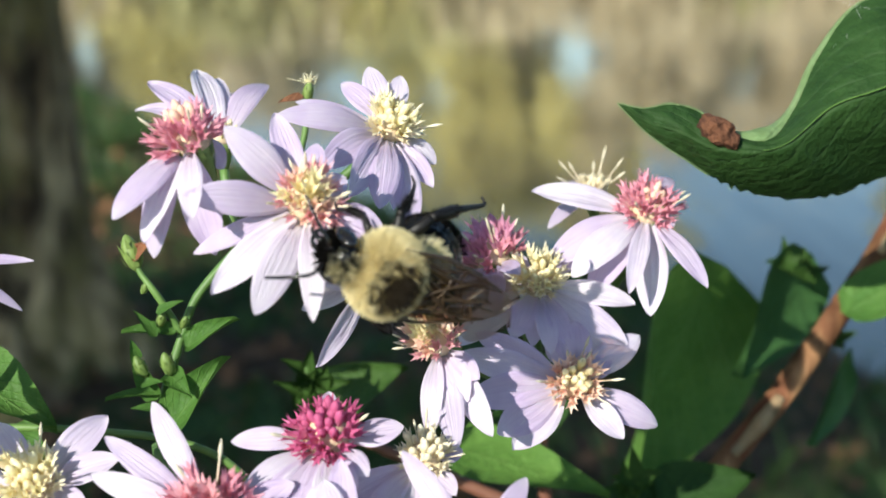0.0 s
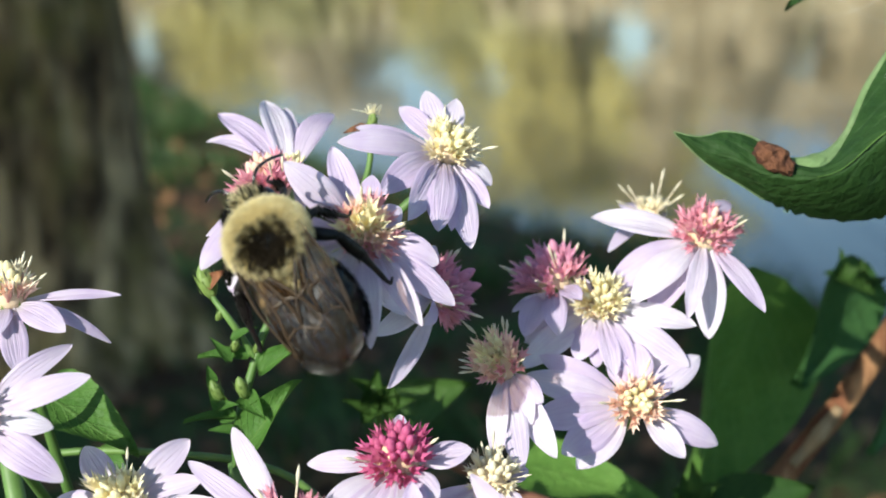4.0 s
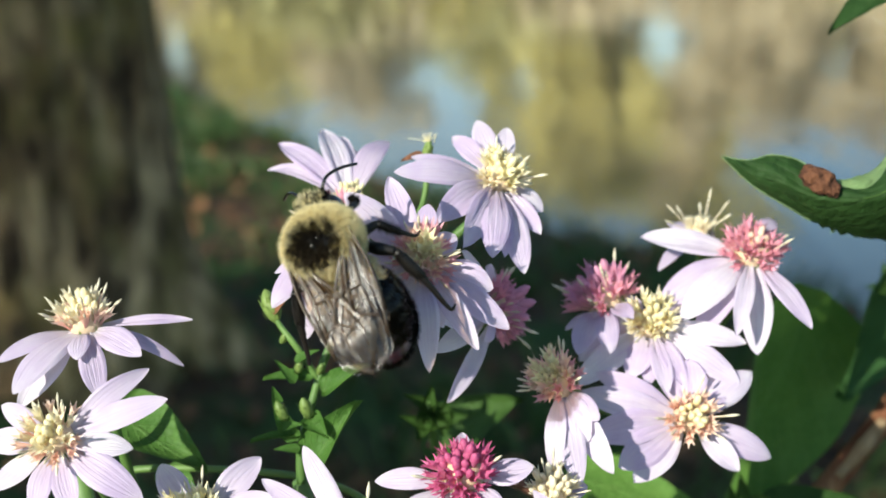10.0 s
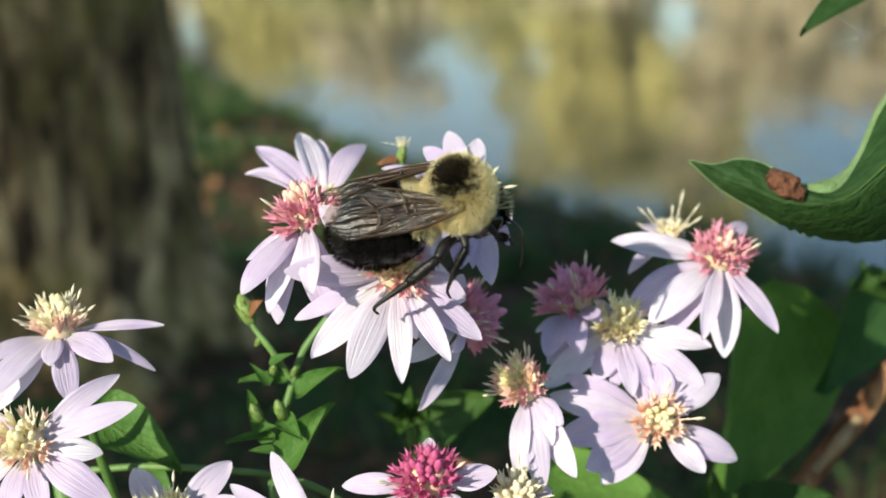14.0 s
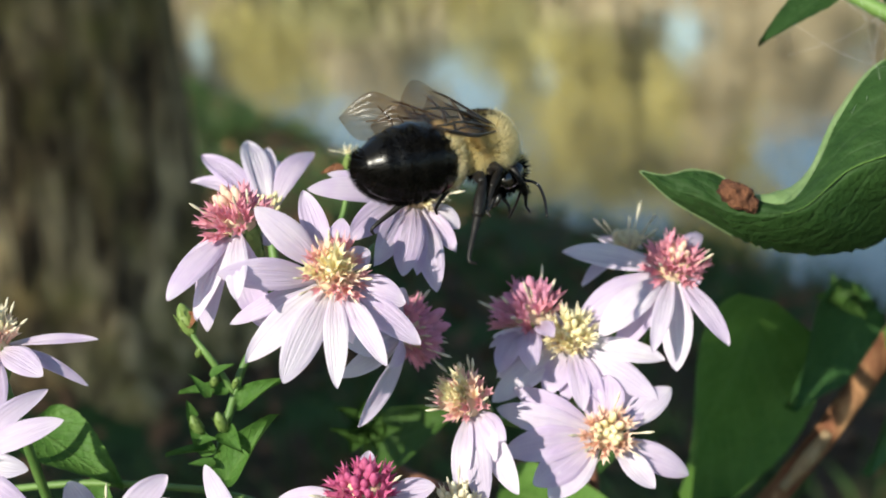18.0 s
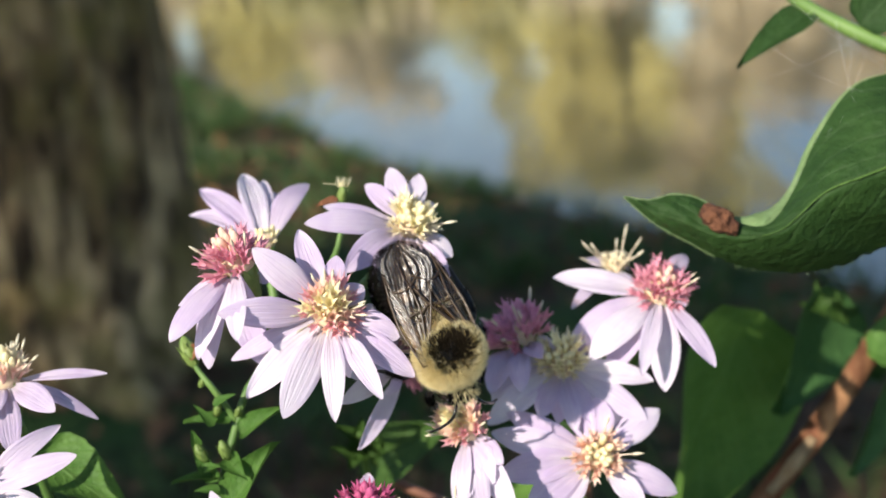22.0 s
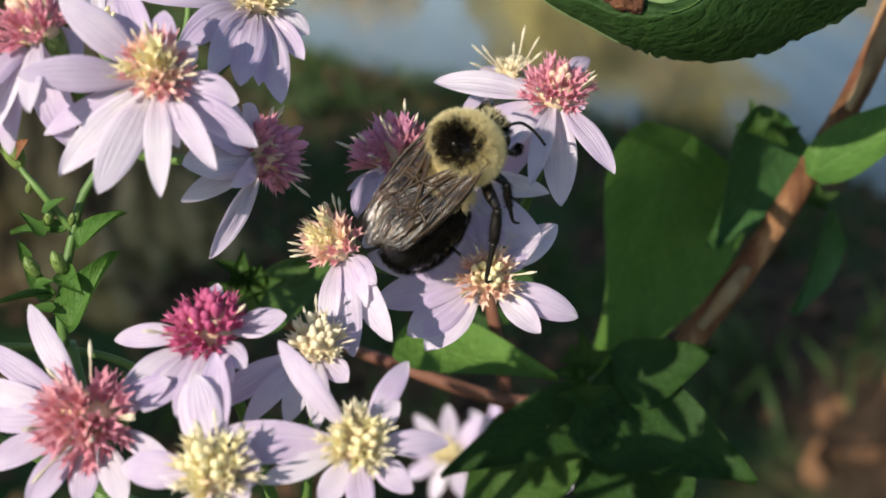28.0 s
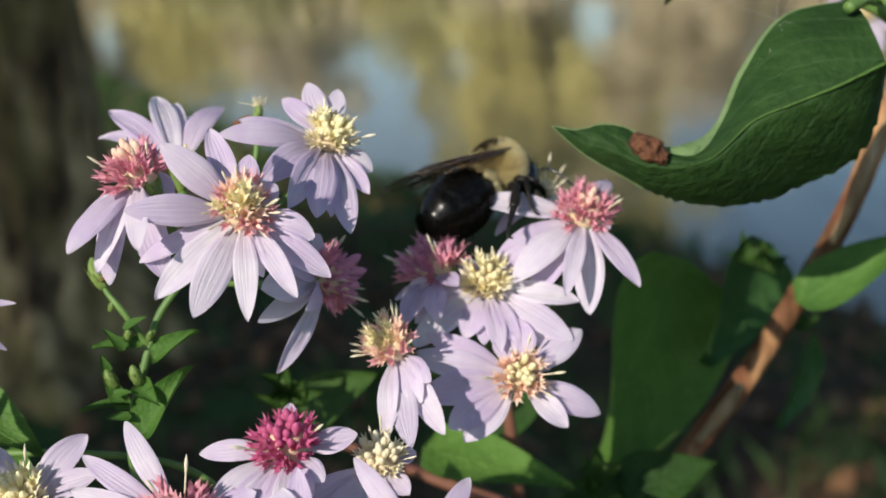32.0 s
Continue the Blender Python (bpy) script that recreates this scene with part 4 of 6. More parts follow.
aster(spray_c, (-4.93, 66.50, -16.38), (-0.05, 0.82, 0.57), 1.81, 'yellow',
      ((119, 4.3, -3.2, 1.1), (107, 4.4, -3.5, 1), (96, 5.2, -4.2, 0.9), (-176, 3.0, -0.4, 0.9), (179, 5.0, -1.0, 1), (-43, 2.6, 1.0, 1), (0, 2.4, -0.1, 1.1), (-117, 3.3, 1.5, 1), (-72, 3.5, 1.9, 1)), JOINT_C)
aster(spray_c, (-23.61, 74.00, -12.95), (-0.10, 0.78, 0.62), 1.79, 'yellow',
      ((42, 5.1, -2.9, 1), (13, 5.1, -0.9, 1), (136, 4.2, -3.2, 1), (-176, 4.6, -0.9, 1), (-25, 3.9, 1.3, 1), (-75, 4.7, 3.2, 1), (-119, 4.8, 2.5, 1)), JOINT_C)
aster(spray_d, (-31.49, 77.00, -0.34), (-0.05, 0.41, 0.91), 1.68, 'cream',
      ((-115, 6.4, 4.2, 1.14), (-123, 4.7, 6.1, 1.06), (-60, 5.7, 5.2, 0.86), (-26, 5.3, 3.4, 0.94), (-4, 7.3, -0.5, 0.45), (-23, 7.6, 1.3, 0.53), (-73, 2.7, 3.8, 0.73), (-148, 5.2, 4.0, 0.73)), JOINT_D)
aster(spray_d, (-31.09, 69.80, -7.18), (-0.10, 0.88, 0.47), 1.64, 'cream',
      ((36, 6.6, -2.5, 0.71), (16, 7.2, -1.4, 0.86), (-8, 5.0, -0.1, 0.86), (-32, 6.8, 1.5, 1.08), (-68, 4.8, 1.8, 0.82), (-98, 4.5, 1.7, 0.82), (-137, 4.8, 0.9, 0.82), (-174, 4.5, -0.6, 0.86), (156, 4.3, -1.8, 0.75)), JOINT_D)

def pulled(k, points):
    """Places of the view frame, drawn nearer to the first eye by k."""
    return [tuple(k * c for c in p) for p in points]


# stems of the sprays
stem(spray_a, pulled(0.91, [(-12.5, 88.5, 3.0), (-14.4, 90.0, 0.5), (-17.2, 90.0, -2.9), (-18.4, 90.0, -6.1), (-19.6, 90.0, -10.4), (-19.8, 90.5, -13.6)]), [0.25, 0.28, 0.31, 0.36])
down(spray_a, (-18.0, 82.4, -12.2))
stem(spray_b, [JOINT_B, (9, 111, -22), (10, 114, -36)], [0.5, 0.6, 0.7], "redstem")
down(spray_b, (10, 114, -36))
down(spray_c, JOINT_C)
down(spray_d, JOINT_D)
tufted = flower_bud(spray_a, (-9.0, 86, 11.0), (0.2, 0.3, 0.9), 0.5)
stem(spray_a, [(-9.05, 86, 10.4), (-9.6, 85.2, 6.5), JOINT_A], [0.2, 0.24, 0.3], "stem", "flower_stalk", 7)
leaf(spray_a, (-9.3, 85.8, 10.6), (-10.9, 85.2, 10.3), 0.8, (0, -0.7, 0.6), "bract", "withered brown bract", material="gall", n=8)
rng = random.Random(17)
hairs = [tube([Vector((rng.gauss(0, 0.2), rng.gauss(0, 0.2), 0.5)) * MM, Vector((rng.gauss(0, 0.45), rng.gauss(0, 0.45), rng.uniform(0.8, 1.3))) * MM], [0.035 * MM, 0.015 * MM], 4) for _ in range(26)]
part("tuft", mesh_from("tuft", *joined(hairs), "cream"), tufted, "frayed pale tuft")

# the budding side shoot on the lilac spray's stem
stem(spray_a, pulled(0.91, [(-18.2, 90.0, -5.6), (-19.7, 89.0, -2.9), (-20.9, 89.0, -1.3), (-21.4, 89.0, -0.3)]), [0.24, 0.24, 0.2, 0.16], name="shoot")
for p, u, s in (((-21.6, 89, 0.3), (-0.3, 0.1, 0.9), 1.25), ((-19.5, 89, -4.4), (0.4, 0.4, 0.8), 0.6), ((-19.0, 88.5, -7.4), (-0.2, 0.4, 0.9), 0.85), ((-20.6, 89, -2.2), (0.5, 0.3, 0.8), 0.5), ((-20.9, 88.6, -7.6), (-0.4, 0.3, 0.9), 0.8), ((-17.9, 89, -4.6), (0.4, 0.4, 0.8), 0.5)):
    flower_bud(spray_a, pulled(0.91, [p])[0], u, s * 0.68)
for b, t, w, fc, mat in (((-18.6, 89.6, -5.4), (-22.0, 88.5, -4.7), 1.1, (0.1, -0.6, 0.8), "leafbright"), ((-17.9, 89.6, -6.4), (-14.7, 88, -4.0), 1.5, (-0.2, -0.8, 0.6), "leafbright"), ((-18.9, 89, -11.9), (-15.6, 87.5, -6.8), 2.4, (-0.5, -0.85, 0.2), "leafbright"),
                         ((-19.6, 89.2, -9.7), (-23.0, 88, -9.2), 0.9, (0, -0.4, 0.9), "leafbright"), ((-19.8, 89.2, -10.0), (-21.7, 88.2, -6.4), 1.3, (-0.4, -0.9, 0.1), "leafbright"), ((-18.9, 89, -8.2), (-17.3, 87.5, -9.4), 1.3, (0, -0.9, 0.4), "leafbright")):
    b, t = pulled(0.91, [b, t])
    leaf(spray_a, b, t, w * 1.15, fc, "leaf", "", material=mat, bend=0.24, cup=0.32, n=18)

leaf(spray_a, (-19.6, 80.7, -0.1), (-18.3, 80.0, 0.9), 1.1, (0.2, -0.8, 0.5), "bract", "withered brown bract", material="gall", n=8)
for k in range(5):
    q = Vector((-18.0 - 1.4 * (k % 4) / 4, 80.6, -3.6 - 1.5 * k)) + Vector((0.5 * math.sin(k * 2.2), 0, 0))
    d = Vector((1.7 * math.cos(k * 2.3), -0.7, 0.9 + 0.8 * math.sin(k * 1.3)))
    leaf(spray_a, tuple(q), tuple(q + d), 0.75, (0.1, -0.7, 0.6), "leaflet", "", material="leafbright", n=8)

# the level stem low on the left, with its leaves
low = thing("trailing_stem", rooted(-34, 92, -20), "thin green trailing stem with small pointed leaves", "plant stem")
stem(low, pulled(0.93, [(-38, 93, -13.5), (-31.0, 92.0, -12.8), (-24.5, 92.0, -13.1), (-19.6, 92.0, -13.7), (-15.6, 92.0, -15.2), (-12.0, 93.0, -19)]), [0.26, 0.26, 0.28, 0.26])
down(low, (-35.3, 86.5, -12.6))
leaf(low, (-32.4, 85, -7.5), (-24.9, 82.8, -11.6), 4.9, (0.35, -0.75, 0.6), "leaf", "", material="leafbright", bend=0.05, cup=0.2, teeth=7)
leaf(low, (-28.8, 85.5, -11.9), (-25.7, 83.7, -14.5), 2.4, (0.3, -0.8, 0.5), "leaf", "", material="leafbright")

# ---- the shrub behind: woody stalk and heart-shaped leaves ----
shrub = thing("shrub", rooted(14, 116, -40, (0, 60)), "leafy shrub with a reddish brown woody stalk and heart-shaped leaves", "shrub")
stem(shrub, [(20.5, 117, -28), (23.9, 115.6, -21.3), (25.5, 115.7, -19.2), (30.6, 116.0, -13.1), (35.7, 116.3, -6.0), (39.6, 116.6, -0.2), (42.9, 116.9, 5.9), (46.6, 117.3, 14.0), (50.9, 117.8, 23.9), (62, 118, 50)], [1.2, 1.2, 1.15, 1.12, 1.12, 1.1, 1.05, 1.0, 0.9], "twig", "stalk", 16, "reddish brown woody stalk")
# sun flecks on the stalk, laid on as two paler strips
stem(shrub, [(26.0, 114.85, -18.4), (28.4, 114.75, -15.6), (30.3, 115.0, -13.2)], [0.45, 0.74, 0.5], "sunfleck", "bare_patch", 10, "pale sun fleck on the stalk")
stem(shrub, [(39.4, 115.75, -0.4), (42.0, 115.75, 4.4), (46.2, 116.5, 13.2)], [0.35, 0.62, 0.3], "sunfleck", "bare_patch", 10, "pale sun fleck on the stalk")
for p in ((36.4, 116.3, -5.0),):
    v, f = ball((1.24 * MM, 1.0 * MM, 1.22 * MM), 8, 14)
    part("node", mesh_from("node", v, f, "twig"), shrub, "", shrub.matrix_world.inverted() @ VIEW @ Matrix.Translation(Vector(p) * MM) @ Matrix.Rotation(radians(38), 4, "Y") @ Matrix.Rotation(radians(90), 4, "X"))
down(shrub, (20.5, 117, -28), (1.5, 4.0), "twig", "stalk_base")
LEAVES = [
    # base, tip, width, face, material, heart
    # leafshade and leafdark carry the shade among the leaves in their colour
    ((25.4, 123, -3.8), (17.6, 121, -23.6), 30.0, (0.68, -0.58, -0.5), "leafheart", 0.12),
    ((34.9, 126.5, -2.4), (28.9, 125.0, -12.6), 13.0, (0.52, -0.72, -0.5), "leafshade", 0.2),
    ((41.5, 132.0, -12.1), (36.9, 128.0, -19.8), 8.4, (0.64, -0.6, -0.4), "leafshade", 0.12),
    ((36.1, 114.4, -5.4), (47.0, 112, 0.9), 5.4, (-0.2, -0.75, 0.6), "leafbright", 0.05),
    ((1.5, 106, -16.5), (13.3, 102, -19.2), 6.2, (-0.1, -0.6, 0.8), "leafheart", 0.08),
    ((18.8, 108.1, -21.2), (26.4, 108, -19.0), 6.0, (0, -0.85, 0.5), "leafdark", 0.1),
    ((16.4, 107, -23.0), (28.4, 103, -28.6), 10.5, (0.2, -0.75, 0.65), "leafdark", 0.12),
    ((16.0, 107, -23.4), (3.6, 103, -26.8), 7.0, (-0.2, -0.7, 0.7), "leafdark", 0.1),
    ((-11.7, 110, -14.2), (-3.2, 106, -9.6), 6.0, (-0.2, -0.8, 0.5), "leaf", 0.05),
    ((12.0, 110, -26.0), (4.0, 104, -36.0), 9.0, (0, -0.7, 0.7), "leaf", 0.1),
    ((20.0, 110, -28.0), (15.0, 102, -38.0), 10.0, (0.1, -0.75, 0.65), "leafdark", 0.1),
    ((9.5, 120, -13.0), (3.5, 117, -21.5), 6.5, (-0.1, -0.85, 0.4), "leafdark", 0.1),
]
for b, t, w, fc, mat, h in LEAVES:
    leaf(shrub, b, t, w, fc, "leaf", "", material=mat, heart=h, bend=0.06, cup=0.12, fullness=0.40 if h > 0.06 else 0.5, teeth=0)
for pts in ([(22.5, 117, -24), (18.5, 112, -22.4), (14.4, 109, -22.8), (8.5, 110, -22.7), (-2, 110, -18.5), (-11.7, 110, -14.2)], [(14.4, 109, -22.8), (16.7, 110, -29.2), (19, 114, -46)]):
    stem(shrub, pts, [0.9, 0.7, 0.6, 0.4], "redstem", "twig")
for p in ((14.8, 104, -19.8), (15.3, 104, -21.6), (15.6, 104, -18.8), (34.8, 123, -2.6), (32.8, 123, -1.6), (39.4, 129, -9.2)):
    for k in range(4):
        q = Vector(p)
        d = Vector((math.cos(k * 1.7) * 2.0, -0.8, 1.0 + math.sin(k * 1.7) * 1.8))
        leaf(shrub, p, tuple(q + d), 1.3, (0.1, -0.8, 0.5), "leaflet", "", material="leaf", n=8)
for p in ((-10.8, 102, -10.0), (-11.2, 102, -11.5), (-9.6, 102, -11.2)):
    for k in range(4):
        d = Vector((math.cos(k * 1.7 + p[2]) * 2.2, -0.9, math.sin(k * 1.7 + p[2]) * 1.6 + 0.5))
        leaf(shrub, p, tuple(Vector(p) + d), 1.2, (0.1, -0.8, 0.5), "leaflet", "", material="leaf", n=12, cup=0.3)
stem(shrub, [(-10.5, 104, -13.5), (-10.6, 102.5, -11.5), (-10.9, 102, -9.0)], [0.4, 0.35, 0.25], "stem", "shoot")

# ---- the stem above with the curled leaf ----
upper = thing("leafy_stem", rooted(70, 108, -30, (60, 30)), "arching green stem bearing a large curled leaf with a brown spot", "plant stem")
stem(upper, [(22.0, 101, 30.5), (24.3, 100, 28.1), (28.0, 100, 25.0), (33.0, 99, 21.8), (40, 98, 18.2), (52, 100, 8), (70, 108, -30)], [0.35, 0.42, 0.55, 0.65, 0.8, 1.1, 1.5])
down(upper, (70, 108, -30), (1.5, 2.4))
leaf(upper, (28.2, 100, 24.6), (21.8, 97, 20.4), 3.2, (-0.3, -0.8, 0.5), "leaf", "", material="leafcurl", bend=0.1, teeth=6)
leaf(upper, (32.0, 99, 23.0), (37.5, 97, 28.4), 4.0, (0.2, -0.85, 0.4), "leaf", "", material="leafcurl", bend=0.1, teeth=6)
leaf(upper, (34.6, 99, 20.9), (38.6, 96, 19.2), 2.2, (0.2, -0.85, 0.4), "leaf", "", material="leaf", bend=0.1)
stem(upper, [(36.5, 93, 19.8), (35.5, 90.5, 18.5), (33.8, 89, 17.6)], [0.55, 0.5, 0.45], "stem", "leaf_stalk")


def curled_leaf():
    """A broad leaf seen from its edge: the half below the midrib hangs towards the camera, the other half folds up behind it into a rolled rim."""
    low_edge = spline([(11.7, 86.04, 9.73), (13.99, 86.82, 7.67), (16.44, 87.84, 6.22), (18.98, 89.05, 4.83), (21.78, 90.1, 3.97), (26.43, 91.6, 3.57), (30.49, 92.55, 4.85), (34.35, 92.5, 6.25), (36.21, 91.64, 8.92), (36.59, 89.77, 12.48)], 9)
    midrib = spline([(11.7, 86.04, 9.73), (13.76, 85.95, 8.55), (15.72, 85.78, 7.93), (17.85, 85.69, 6.88), (20.2, 85.54, 6.53), (22.77, 85.42, 6.96), (25.81, 85.39, 9.43), (28.62, 85.49, 10.49), (31.92, 85.92, 11.64), (35.7, 86.77, 13.23)], 9)
    high_edge = spline([(11.7, 86.14, 9.78), (13.62, 86.28, 9.46), (15.27, 86.73, 9.81), (17.29, 86.97, 9.38), (19.56, 86.37, 7.71), (21.92, 86.21, 7.36), (24.14, 88.15, 9.63), (26.47, 89.96, 13.72), (29.82, 91.38, 17.58), (34.97, 91.75, 18.64)], 9)
    n, half = len(low_edge), 9
    verts, uvs = [], []
    for i in range(n):
        v = 1 - i / (n - 1)
        a, c, b = low_edge[i], midrib[i], high_edge[i]
        if i > 24:
            # blunt teeth on the lower edge, leaning to the tip
            a = a + (a - c).normalized() * 0.75 * (((n - i) / 4.6 + 0.25 * math.sin(i)) % 1.0 - 0.35)
        for j in range(2 * half + 1):
            k = j / half - 1
            p = c.lerp(a, -k) if k < 0 else c.lerp(b, k)
            wide = ((a if k < 0 else b) - c).length
            belly = wide * 0.10 * math.sin(math.pi * abs(k))
            ripple = 0.13 * math.sin(i * 0.55 + 5 * k) * math.sin(math.pi * abs(k)) + 0.10 * noise.noise(p * 0.9) + 0.05 * noise.noise(p * 2.6)
            verts.append(VIEW @ ((p + Vector((0, -belly + ripple, 0))) * MM))
            uvs.append((k, v))
    m = 2 * half + 1
    faces = [(i * m + j, i * m + j + 1, (i + 1) * m + j + 1, (i + 1) * m + j) for i in range(n - 1) for j in range(m - 1)]
    inv = upper.matrix_world.inverted()
    blade = part("curled_leaf", mesh_from("curled_leaf", [inv @ v for v in verts], faces, "leafcurl", True, uvs), upper, "dark green leaf with a rolled edge")
    ribs = [inv @ (VIEW @ ((p + Vector((0, -0.10, 0))) * MM)) for p in midrib[40:]]
    part("midrib", mesh_from("midrib", *tube(ribs, [0.03 * MM, 0.06 * MM, 0.13 * MM], 6), "leafbright"), blade, "raised lighter green midrib")
    for edge, span in ((low_edge, slice(0, 26)), (high_edge, slice(0, 34))):
        rim = [inv @ (VIEW @ ((p + Vector((0, -0.03, 0))) * MM)) for p in edge[span]]
        part("margin", mesh_from("margin", *tube(rim, [0.05 * MM, 0.06 * MM], 5, 0.3), "leafpale"), blade, "thin pale leaf margin")
    # fine pale hairs along the lower edge
    rng = random.Random(5)
    verts, faces = [], []
    for k in range(260):
        q = rng.random() * (n - 1.01)
        i = int(q)
        a = low_edge[i].lerp(low_edge[i + 1], q - i) if k % 3 else high_edge[i].lerp(high_edge[i + 1], q - i)
        d = Vector((rng.gauss(0, 0.5), rng.gauss(0, 0.5), rng.gauss(-1 if k % 3 else 1, 0.4))).normalized() * rng.uniform(0.25, 0.6)
        w, j = Vector((0.006, 0.0, 0.003)), len(verts)
        verts += [inv @ (VIEW @ (c * MM)) for c in (a - w, a + w, a + d)]
        faces.append((j, j + 1, j + 2))
    part("edge_hairs", mesh_from("edge_hairs", verts, faces, "leafpale"), blade, "fine pale hairs on the leaf edge", Matrix())
    # the rolled rim: the far half of the blade, curling over from the upper edge
    verts, uvs = [], []
    for i in range(n):
        v = i / (n - 1)
        wide = 0.03 + 0.95 * math.exp(-((v - 0.54) / 0.085) ** 2) + 0.30 * math.exp(-((v - 0.75) / 0.13) ** 2)
        d = high_edge[min(i + 1, n - 1)] - high_edge[max(i - 1, 0)]
        side = Vector((-d.z, 0, d.x)).normalized()
        for j in range(7):
            u = j / 6
            q = high_edge[i] + side * wide * math.sin(u * 1.7) + Vector((0, 0.02 + wide * 1.3 * u * u, 0))
            verts.append(inv @ (VIEW @ (q * MM)))
            uvs.append((u * 0.8 + 0.1, v))
    faces = [(i * 7 + j, i * 7 + j + 1, (i + 1) * 7 + j + 1, (i + 1) * 7 + j) for i in range(n - 1) for j in range(6)]
    part("rolled_rim", mesh_from("rolled_rim", verts, faces, "leafpale", True, uvs), blade, "pale green rolled leaf edge", Matrix())
    # the dead brown spot on the edge
    rng = random.Random(3)
    v, f = ball((1.65, 0.75, 0.95), 30, 40, lambda q: q * (0.92 + 0.22 * noise.noise(q * 1.7) + 0.10 * noise.noise(q * 5) + 0.06 * noise.noise(q * 13)))
    m = inv @ VIEW @ Matrix.Translation(Vector((18.4, 85.5, 7.85)) * MM) @ Matrix.Rotation(radians(34), 4, "Y") @ Matrix.Scale(MM, 4)
    part("brown_spot", mesh_from("brown_spot", [m @ q for q in v], f, "gall"), blade, "crumpled brown dead spot", Matrix())


curled_leaf()

# strands of spider silk between the upper stem and the leaf
web = thing("cobweb", VIEW @ Matrix.Translation((0.030, 0.098, 0.024)), "fine torn cobweb strands slung from the upper stem", "cobweb")
rng = random.Random(21)
for a, b in (((30, 98.5, 23.4), (29, 89.0, 16.0)), ((31.5, 98.8, 22.6), (28, 89, 14.6)), ((28, 99, 24.4), (33, 89.6, 18.3)), ((26, 99.5, 26.0), (34, 92, 17.6)), ((32, 98.8, 22.3), (24, 97, 19.0)), ((24.5, 97, 21.4), (30, 90, 16.8)), ((33, 98.8, 21.9), (26.8, 88.6, 13.6))):
    mid = (Vector(a) + Vector(b)) / 2 + Vector((0, 0, -0.5))
    stem(web, [a, tuple(mid), b], [0.006, 0.006], "web", "strand", 3)

# hazy asters farther back
for p, s in (((0.2, 158, -39.5), 0.9), ((8.9, 162, -45.6), 1.0), ((6.0, 160, -38.6), 0.7), ((51.7, 142, 25.0), 0.7)):
    sp = thing("aster_spray", rooted(p[0], p[1], p[2], (30, 30)), "pale lilac aster hidden farther back among the leaves", "flower spray", "aster sprays")
    aster(sp, p, (-0.1, 0.7, 0.7), 1.9 * s, "yellow", tuple((k * 40 + 7, 7.0 * s, 0.4, 1.1) for k in range(9)))
    down(sp, (p[0] + 6, p[1] + 4, p[2] - 6))


# ---- the bumblebee: y to its head, z to its back, x to its right, millimetres ----
def fur(name, parent, centre, radii, keep, count, length, material, seed, sweep=(0, -0.5, 0.2), width=0.055, label=""):
    """Hairs on an ellipsoid where keep(direction) holds, combed along sweep."""
    rng = random.Random(seed)
    c, s = Vector(centre), Vector(sweep)
    verts, faces = [], []
    made = 0
    while made < count:
        d = Vector((rng.gauss(0, 1), rng.gauss(0, 1), rng.gauss(0, 1))).normalized()
        if not keep(d):
            continue
        made += 1
        root = c + Vector((d.x * radii[0], d.y * radii[1], d.z * radii[2]))
        out = Vector((d.x / radii[0], d.y / radii[1], d.z / radii[2])).normalized()
        n = (out + s * rng.uniform(0.3, 1.0) + Vector((rng.gauss(0, 0.22), rng.gauss(0, 0.22), rng.gauss(0, 0.22)))).normalized()
        ln = length * rng.uniform(0.6, 1.15)
        w = n.cross(Vector((rng.gauss(0, 1), rng.gauss(0, 1), rng.gauss(0, 1)))).normalized() * width * rng.uniform(0.7, 1.2)
        tip = (n + s * 0.35).normalized()
        i = len(verts)
        verts += [(root - out * 0.05 - w) * MM, (root - out * 0.05 + w) * MM, (root + n * ln * 0.55 + w * 0.7) * MM, (root + n * ln * 0.55 - w * 0.7) * MM, (root + n * ln * 0.55 + tip * ln * 0.5) * MM]
        faces += [(i, i + 1, i + 2, i + 3), (i + 3, i + 2, i + 4)]
    me = mesh_from(name, verts, faces, material)
    return part(name, me, parent, label)


def scaled(piece, offset=(0, 0, 0)):
    return [(Vector(v) + Vector(offset)) * MM for v in piece[0]], piece[1]


def limb(parent, name, points, radii, material="chitin", sides=7, label=""):
    v, f = tube(spline([Vector(p) * MM for p in points], 5), [r * MM for r in radii], sides, 0.08)
    return part(name, mesh_from(name, v, f, material), parent, label)


def bristles(start, end, radius, count, seed):
    """Short hairs all round a leg joint from start to end, leaning to its end."""
    rng = random.Random(seed)
    d = (end - start).normalized()
    u = d.orthogonal().normalized()
    w = d.cross(u)
    verts, faces = [], []
    for k in range(count):
        a = rng.random() * 6.283
        out = u * math.cos(a) + w * math.sin(a)
        side = (w * math.cos(a) - u * math.sin(a)) * 0.016
        root = start.lerp(end, rng.random()) + out * radius * 0.8
        tip = root + (out + d * rng.uniform(0.5, 1.3)).normalized() * rng.uniform(0.22, 0.42)
        i = len(verts)
        verts += [(root - side) * MM, (root + side) * MM, tip * MM]
        faces.append((i, i + 1, i + 2))
    return mesh_from("bristles", verts, faces, "furblack", False)


